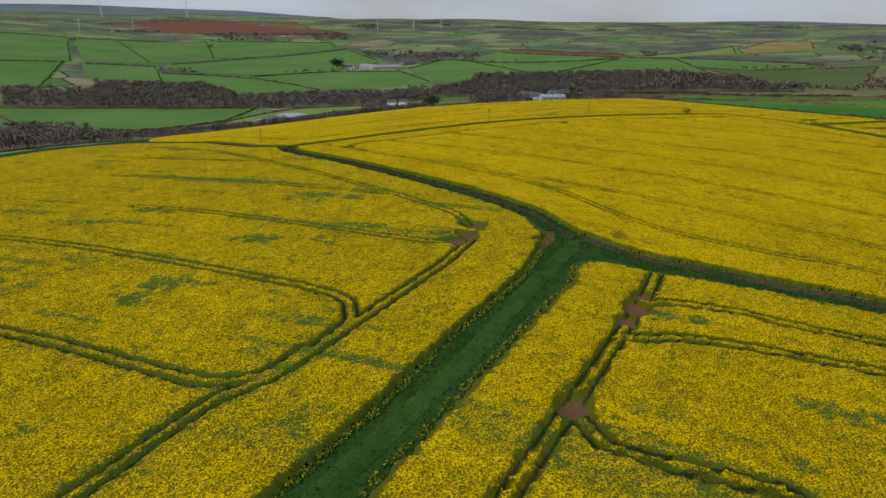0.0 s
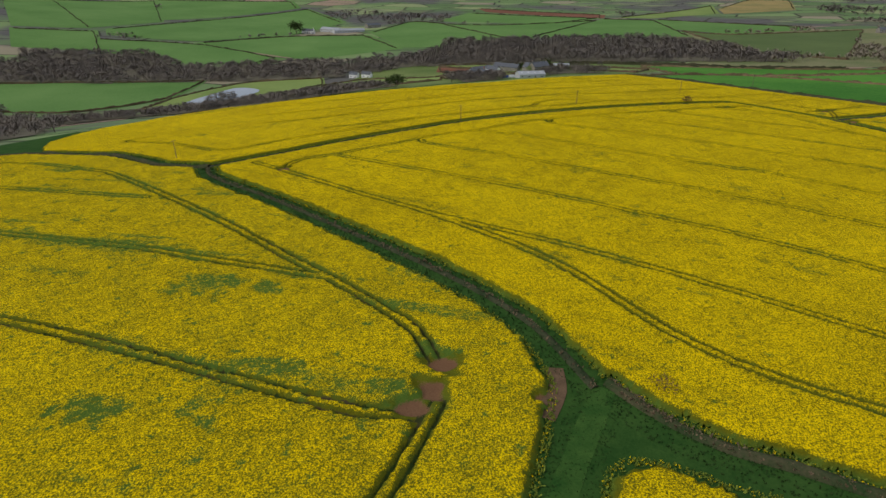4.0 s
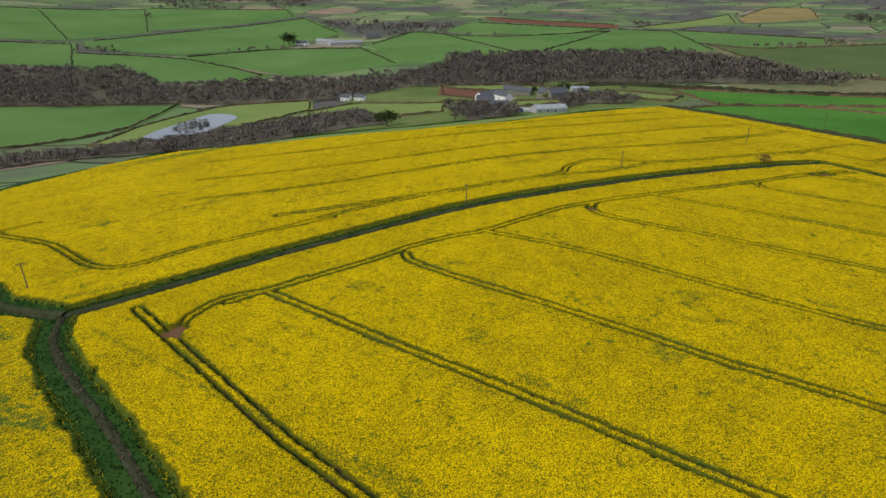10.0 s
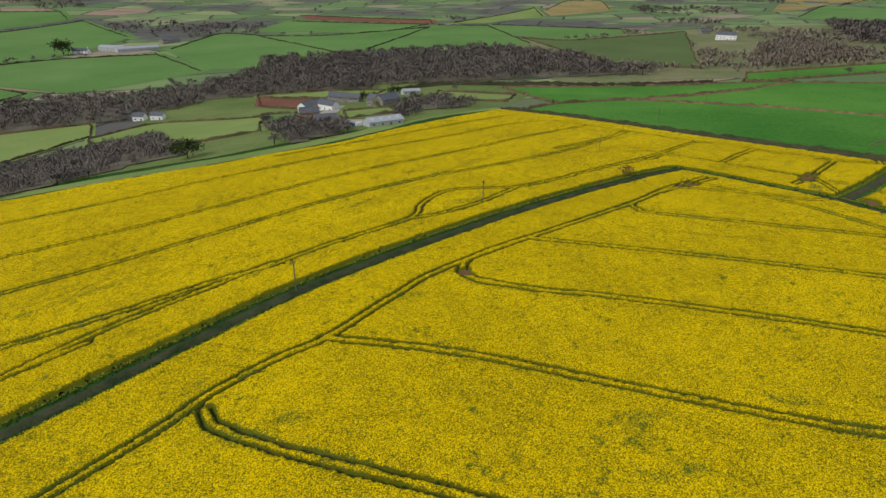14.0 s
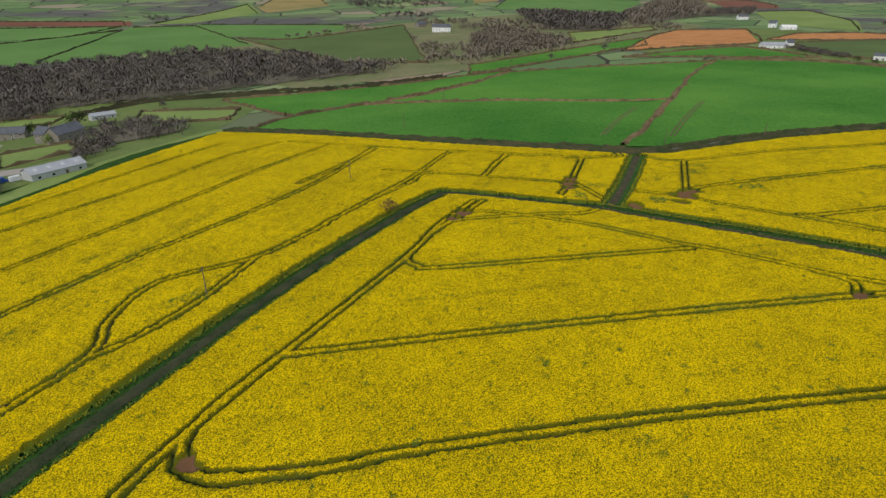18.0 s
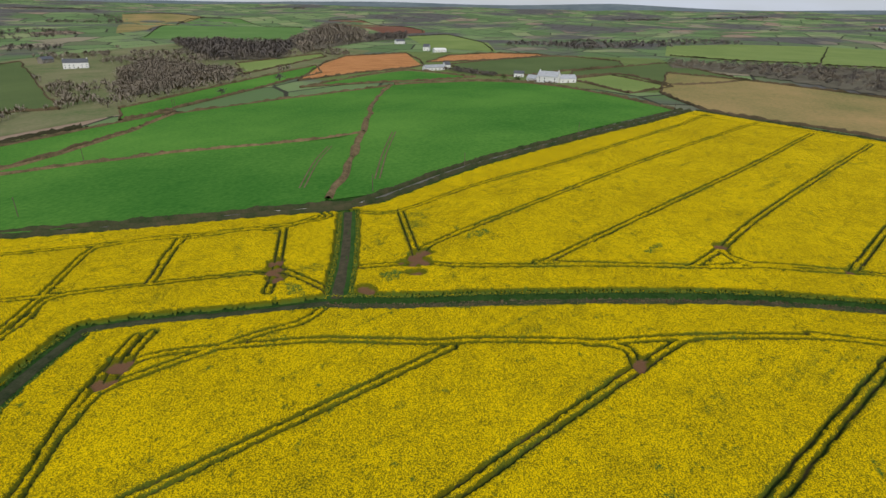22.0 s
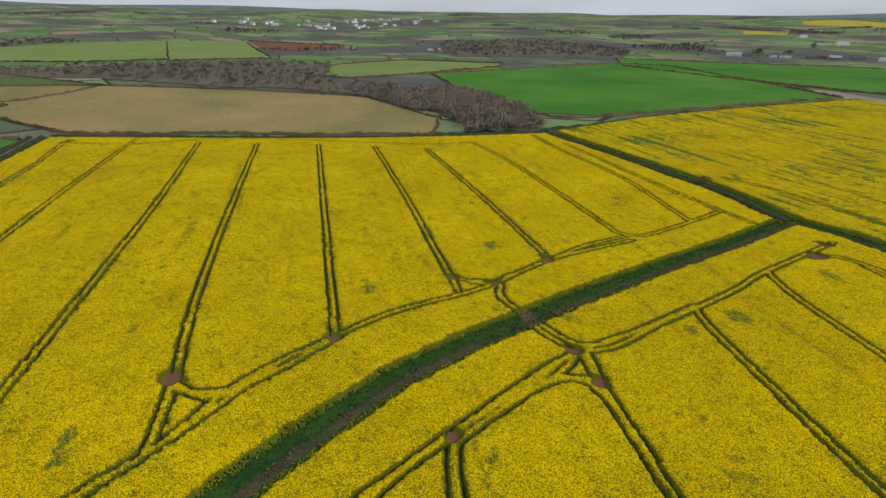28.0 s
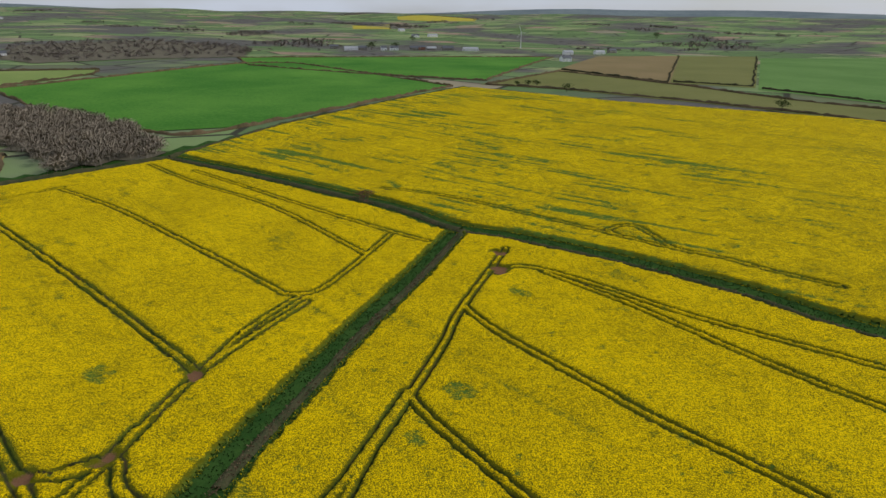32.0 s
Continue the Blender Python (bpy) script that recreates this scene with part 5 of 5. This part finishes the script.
for k, (px, py, h, m) in enumerate(((135, 640, 12, LEAVES), (113, 655, 8, LEAVES), (116, 632, 9, LEAVES), (109, 588, 7, MEADOW), (126, 572, 8, TWIGS), (141, 600, 9, TWIGS), (38, 528, 8, TWIGS), (47, 505, 7, TWIGS), (52, 497, 8, TWIGS), (60, 500, 7, TWIGS), (199, 667, 6, TWIGS), (31, 570, 8, TWIGS), (70, 510, 6, TWIGS), (150, 585, 7, TWIGS))):
    tree("garden_tree", px, py, h, h * 0.9, m, "dark evergreen tree by the farmhouse" if m is LEAVES else "yellow-green garden shrub beside the farmhouse" if m is MEADOW else "bare grey tree beside the farmyard", "tree", 300, 0.2, 40 + k)
for k, (px, py, h) in enumerate(((623, 549, 9), (535, 557, 7), (515, -902, 16), (483, -960, 13), (513, -1231, 14), (-120, -1656, 18), (640, 310, 6), (655, 325, 6))):
    tree("hedgerow_tree", px, py, h, h, LEAVES if k > 1 else TWIGS, "dark hedgerow tree between the fields" if k > 1 else "bare hedgerow tree between the fields", "tree", 260, 0.2, 70 + k)

# buildings
house("long low farm shed with grey corrugated roof and skylights", 91, 494, 12, 21, 9, 3, 1.8, METAL, TIN, lights=4)
house("white-ended stone barn with dark slate roof", 70, 640, 38, 26, 9, 4.5, 3, WHITE, SLATE)
house("long stone barn with slate roof beside the yard", 99, 662, -36, 28, 8, 5, 3, STONE, SLATE)
house("stone farmhouse with slate roof and chimneys", 118, 592, 30, 18, 9, 6, 3.5, STONE, SLATE, chimneys=2)
house("stone farmhouse wing with slate gable", 113, 606, -60, 14, 8, 5, 3.5, STONE, SLATE, chimneys=1)
house("white-walled barn end with dark roof", 79, 622, -55, 16, 8, 4.5, 3, WHITE, SLATE)
house("small brick cottage with dark roof", 60, 584, 1, 13, 7, 4, 3, BRICK, SLATE, chimneys=1)
house("dark-roofed open farm building", 64, 532, 1, 13, 8, 3.5, 2, METAL, SLATE)
house("pale low outbuilding behind the farm trees", 159, 672, 1, 16, 7, 3, 1.5, METAL, TIN)
house("white cottage among the valley trees", -67, 721, -22, 10, 6, 4, 2.5, WHITE, SLATE)
house("white cottage with grey roof in the valley", -52, 715, -24, 11, 6, 4, 2.5, WHITE, SLATE)
house("white farmhouse beside the dark tree", -192, 1158, -22, 23, 8, 5, 3, WHITE, SLATE, chimneys=1)
house("long pale farm barn on the hillside", -153, 1177, -33, 43, 12, 5, 3, METAL, TIN)
house("long grey cattle shed on the hillside", -120, 1169, 25, 58, 12, 4, 2.5, METAL, TIN)
house("grey barn on the hillside farm", -80, 1241, 38, 31, 10, 5, 3, STONE, SLATE)
house("large white farmhouse with slate roof and wings", 647, 281, -108, 20, 10, 6, 4, WHITE, PALE_SLATE, chimneys=2)
house("white wing with pale slate roof", 651, 265, -65, 16, 9, 4, 3, WHITE, PALE_SLATE)
house("low white outbuilding beside the farmhouse", 651, 296, -125, 11, 7, 3.5, 2.5, WHITE, PALE_SLATE)
house("small white outbuilding with flat gable", 688, 314, -86, 10, 6, 4, 2, WHITE, SLATE)
house("blue-grey roofed long house with white walls", 742, 418, -45, 25, 9, 3.5, 2.5, WHITE, TIN)
house("white gabled house end", 759, 407, -45, 7, 7, 5, 3, WHITE, SLATE)
house("white house on the far rise", 1025, 503, -86, 10, 10, 6, 4, WHITE, SLATE)
house("long white farm building on the far rise", 999, 475, -54, 20, 9, 4, 2, WHITE, WHITE)
house("white house far across the valley", 1175, 597, -45, 18, 9, 5, 3, WHITE, SLATE)
house("white manor house among trees", 687, 860, -48, 27, 10, 7, 4, WHITE, SLATE, chimneys=2)
house("pale cottage beside the manor", 718, 938, 1, 18, 8, 5, 3, STONE, SLATE)
house("white bungalow beside the bare wood", 930, -505, -128, 24, 9, 4, 3, WHITE, SLATE)
house("grey stone village house", 594, -914, -155, 16, 9, 5, 3, STONE, SLATE)
house("white village house with slate roof", 550, -887, -156, 25, 9, 4, 3, WHITE, TIN)
house("long pale village shed", 531, -896, -157, 16, 9, 5, 3, STONE, SLATE)
house("grey stone village house", 493, -911, -158, 11, 9, 5, 3, WHITE, SLATE)
house("white village house with slate roof", 475, -919, -158, 16, 9, 5, 3, WHITE, SLATE)
house("long pale village shed", 439, -933, -159, 17, 9, 5, 3, STONE, SLATE)
house("red brick village house", 429, -959, -159, 12, 9, 5, 3, BRICK, SLATE)
house("white village house with slate roof", 407, -946, -159, 18, 9, 4, 3, STONE, TIN)
house("long pale village shed", 377, -957, -158, 23, 9, 5, 3, STONE, SLATE)
house("grey stone village house", 332, -954, -157, 30, 9, 4, 3, WHITE, TIN)
house("white village house with slate roof", 650, -1658, -129, 21, 9, 4, 3, WHITE, TIN)
house("long pale village shed", 538, -1370, -150, 19, 9, 5, 3, WHITE, SLATE)
house("grey stone village house", 502, -1422, -139, 28, 9, 4, 3, WHITE, TIN)
house("white village house with slate roof", 156, -687, -149, 15, 9, 5, 3, WHITE, SLATE)
house("long pale village shed", 148, -901, -150, 18, 9, 4, 3, WHITE, TIN)
house("grey stone village house", 91, -935, -147, 20, 9, 4, 3, WHITE, TIN)
house("white village house with slate roof", 63, -997, -143, 17, 9, 5, 3, STONE, SLATE)
rt = random.Random(5)
for k in range(46):
    house("small pale house of the far town", 2120 + rt.uniform(-120, 330), -680 - k * 22 + rt.uniform(-30, 30), rt.choice((0, 35, 90)), rt.choice((14, 18, 30)), 12, 6, 3, WHITE if k % 3 else METAL, TIN if k % 2 else SLATE)
van(73, 500, 15, PAINT_BLUE, "blue tarpaulin-covered trailer van parked in the yard")
van(78, 497, 10, PAINT_WHITE, "white van parked beside the farm shed")
ribbon("farmyard", [(90, 512), (72, 530), (64, 556), (76, 600), (88, 640)], 13, YARD, 0.25, "pale gravel farmyard between the barns", "yard", step=5.0)
ribbon("farm_strip", [(178, 528), (120, 508), (70, 470), (10, 448), (-70, 455), (-130, 478)], 13, MEADOW, 0.12, "strip of pale grass below the crop", "grass", step=4.0)
pond_line = [(-211, 582), (-207.5, 606), (-198.5, 633.5), (-188, 665), (-171.5, 668), (-158, 654), (-162, 624), (-166, 596), (-180, 588), (-191, 576), (-201, 574)]
rim = [(px, py, -58.85) for px, py in rounded(pond_line + pond_line[:1], 4.0)[:-1]]
tagged(mesh_object("pond", rim + [(-184, 622, -58.85)], [(k, (k + 1) % len(rim), len(rim)) for k in range(len(rim))], WATER), "still pond reflecting the pale sky", "pond", "", "structure")
wood("low dark willows on the pond island", [(-197, 604), (-201, 630), (-191, 641), (-181, 643), (-174, 631), (-173, 609), (-181, 597)], 45, TWIGS, 2.6, 40)
wind_turbine(244, -1106, 31, 15, 20, 20, "small white wind turbine beyond the village")
for k, (px, py, hub) in enumerate(((-1799, 3157, 90), (-1595, 3726, 90), (-1138, 1860, 30), (-1067, 2046, 30), (-294, 2572, 45), (-136, 2488, 45), (-23, 2439, 45))):
    wind_turbine(px, py, hub, hub * 0.5, 150 + 5 * k, 35 * k, "white wind turbine on the far hills")


# ---- loose growth ----
def tufts(name, label, category, places, size, mat, blades=3, seed=1, lift=0.0, lean=0.5):
    """Many small upright tufts of crossed blades in one mesh."""
    r = np.random.RandomState(seed)
    x, y = np.array(places).T
    z = height(x, y) + lift
    n = len(x)
    verts, faces = [], []
    for b in range(blades):
        a = r.uniform(0, 3.1416, n)
        s = size * r.uniform(0.6, 1.3, n)
        w = s * 0.32
        ox, oy = r.normal(size=n) * size * 0.25, r.normal(size=n) * size * 0.25
        lx, ly = r.normal(size=n) * s * lean * 0.5, r.normal(size=n) * s * lean * 0.5
        dx, dy = np.cos(a) * w, np.sin(a) * w
        p = np.stack([np.stack([x + ox - dx, y + oy - dy, z], -1), np.stack([x + ox + dx, y + oy + dy, z], -1), np.stack([x + ox + lx + dx * 0.7, y + oy + ly + dy * 0.7, z + s], -1), np.stack([x + ox + lx - dx * 0.7, y + oy + ly - dy * 0.7, z + s * 0.9], -1)], 1)
        base = sum(len(q) for q in verts)
        verts.append(p.reshape(-1, 3))
        faces.append(np.arange(4 * n).reshape(-1, 4) + base)
    co, quads = np.concatenate(verts), np.concatenate(faces)
    me = bpy.data.meshes.new(name)
    me.vertices.add(len(co))
    me.vertices.foreach_set("co", co.astype(np.float32).ravel())
    me.loops.add(quads.size)
    me.loops.foreach_set("vertex_index", quads.astype(np.int32).ravel())
    me.polygons.add(len(quads))
    me.polygons.foreach_set("loop_start", np.arange(0, quads.size, 4, dtype=np.int32))
    me.update(calc_edges=True)
    me.materials.append(mat)
    return tagged(new(name, me), label, category, "", "stuff")


def scatter(line, lo, hi, per_metre, seed):
    """Places along a line, between lo and hi metres to its left."""
    r = np.random.RandomState(seed)
    p = np.array(rounded(line, 2.0))
    d = np.r_[0, np.cumsum(np.hypot(*np.diff(p, axis=0).T))]
    s = r.uniform(0, d[-1], int(d[-1] * per_metre))
    x, y = np.interp(s, d, p[:, 0]), np.interp(s, d, p[:, 1])
    t = np.gradient(p, axis=0)
    tx, ty = np.interp(s, d, t[:, 0]), np.interp(s, d, t[:, 1])
    k = r.uniform(lo, hi, len(s)) / np.hypot(tx, ty)
    return list(zip(x - ty * k, y + tx * k))


near = (BANK_WEST, BANK_EAST, BANK_SOUTH, BANK_NORTH, BANK_CROSS, BANK_MID, BANK_RIDGE[:6])
for k, line in enumerate(near):
    tufts("long_grass", "long dark green grass along the bank", "grass", scatter(line, -4.2 if line is BANK_WEST else -3.0, 2.0 if line is BANK_WEST else 3.0, 16.0, 200 + k), 0.22, GRASS_BLADES, 3, 300 + k)
    if line is not BANK_NORTH and line is not BANK_CROSS:
        tufts("brambles", "brown dead grass and brambles on the bank", "undergrowth", scatter(offset(line, -1.3 if line is BANK_MID else 1.9 if line is BANK_EAST else -0.6 if line is BANK_WEST else 0.5), -0.8, 0.8, 2.5 if line is BANK_WEST else 7.0, 210 + k), 0.3, DRY_GRASS, 3, 310 + k, 0.3, 1.0)
tufts("long_grass", "rough green grass of the track", "grass", scatter(TRACK, -4.2, 2.6, 22.0, 220), 0.16, GRASS_BLADES, 3, 320)
for k, (line, d) in enumerate(((BANK_WEST, 2.0), (R1[8:16], 0.0), (BANK_EAST, 3.2), (R6[7:22], 0.0), (BANK_MID, 3.3), (BANK_MID, -3.3), (BANK_NORTH, -2.9), (BANK_NORTH, 2.8), (R1[:9], 0.0), (R6[:9], 0.0), (BANK_SOUTH, -4.5), (BANK_SOUTH, 3.5), (BANK_CROSS, -2.2), (LANE, 2.7), (LANE, -2.9))):
    edge_line = offset(line, d)
    tufts("rape_plants", "leafy rape plants along the crop edge", "plant", scatter(edge_line, -0.6, 0.6, 7.0, 230 + k), 0.3, RAPE_LEAF, 3, 330 + k, 0.1, 0.9)
    tufts("rape_flowers", "straggling yellow rape flowers along the crop edge", "flower", scatter(edge_line, -0.4, 0.7, 4.0, 250 + k), 0.14, FLOWER_HEAD, 3, 350 + k, 0.2, 0.8)

# ---- far land: scattered woods, hedgerow trees and the last hills ----
rf = np.random.RandomState(77)
fx, fy = rf.uniform(-3200, 3600, 420000), rf.uniform(-3200, 3800, 420000)
fd = np.hypot(fx - 150, fy - 200)
clump = smooth_noise(fx, fy, 340, 78) * 0.6 + smooth_noise(fx, fy, 120, 79) * 0.4
ok = (fd > 950) & (fd < 3600) & (clump > 0.755)
fx, fy = fx[ok], fy[ok]
ok = np.ones(fx.shape, bool)
for shape in FIELD_SHAPES:
    ok &= ~inside(shape, fx, fy)
bare_trees("far_woods", "scattered bare woods on the far hills", list(zip(fx[ok], fy[ok]))[:6500], TWIGS, 7.5, 20, 80)
# backdrop ring of hills; its colour carries the painted haze
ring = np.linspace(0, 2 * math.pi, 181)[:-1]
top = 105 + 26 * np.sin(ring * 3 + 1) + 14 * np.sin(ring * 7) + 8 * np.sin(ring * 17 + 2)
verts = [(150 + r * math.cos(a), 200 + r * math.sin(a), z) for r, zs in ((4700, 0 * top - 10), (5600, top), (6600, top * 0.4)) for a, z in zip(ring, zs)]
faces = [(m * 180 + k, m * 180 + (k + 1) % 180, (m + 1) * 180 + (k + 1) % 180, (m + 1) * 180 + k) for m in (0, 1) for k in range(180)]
tagged(mesh_object("backdrop", verts, faces, HAZY_HILLS, None, True), "low hills on the horizon, painted blue-grey as haze", "hills", "", "structure")
for pair in ([(278, 351), (318, 364), (350, 371.5)], [(293, 325.5), (339, 338), (386, 349)]):
    for d in (-0.95, 0.95):
        ribbon("wheel_track", offset(pair, d), 0.6, DRY_GRASS, 0.62, "pale wheel track through young corn", "track", step=2.0, cross=2)
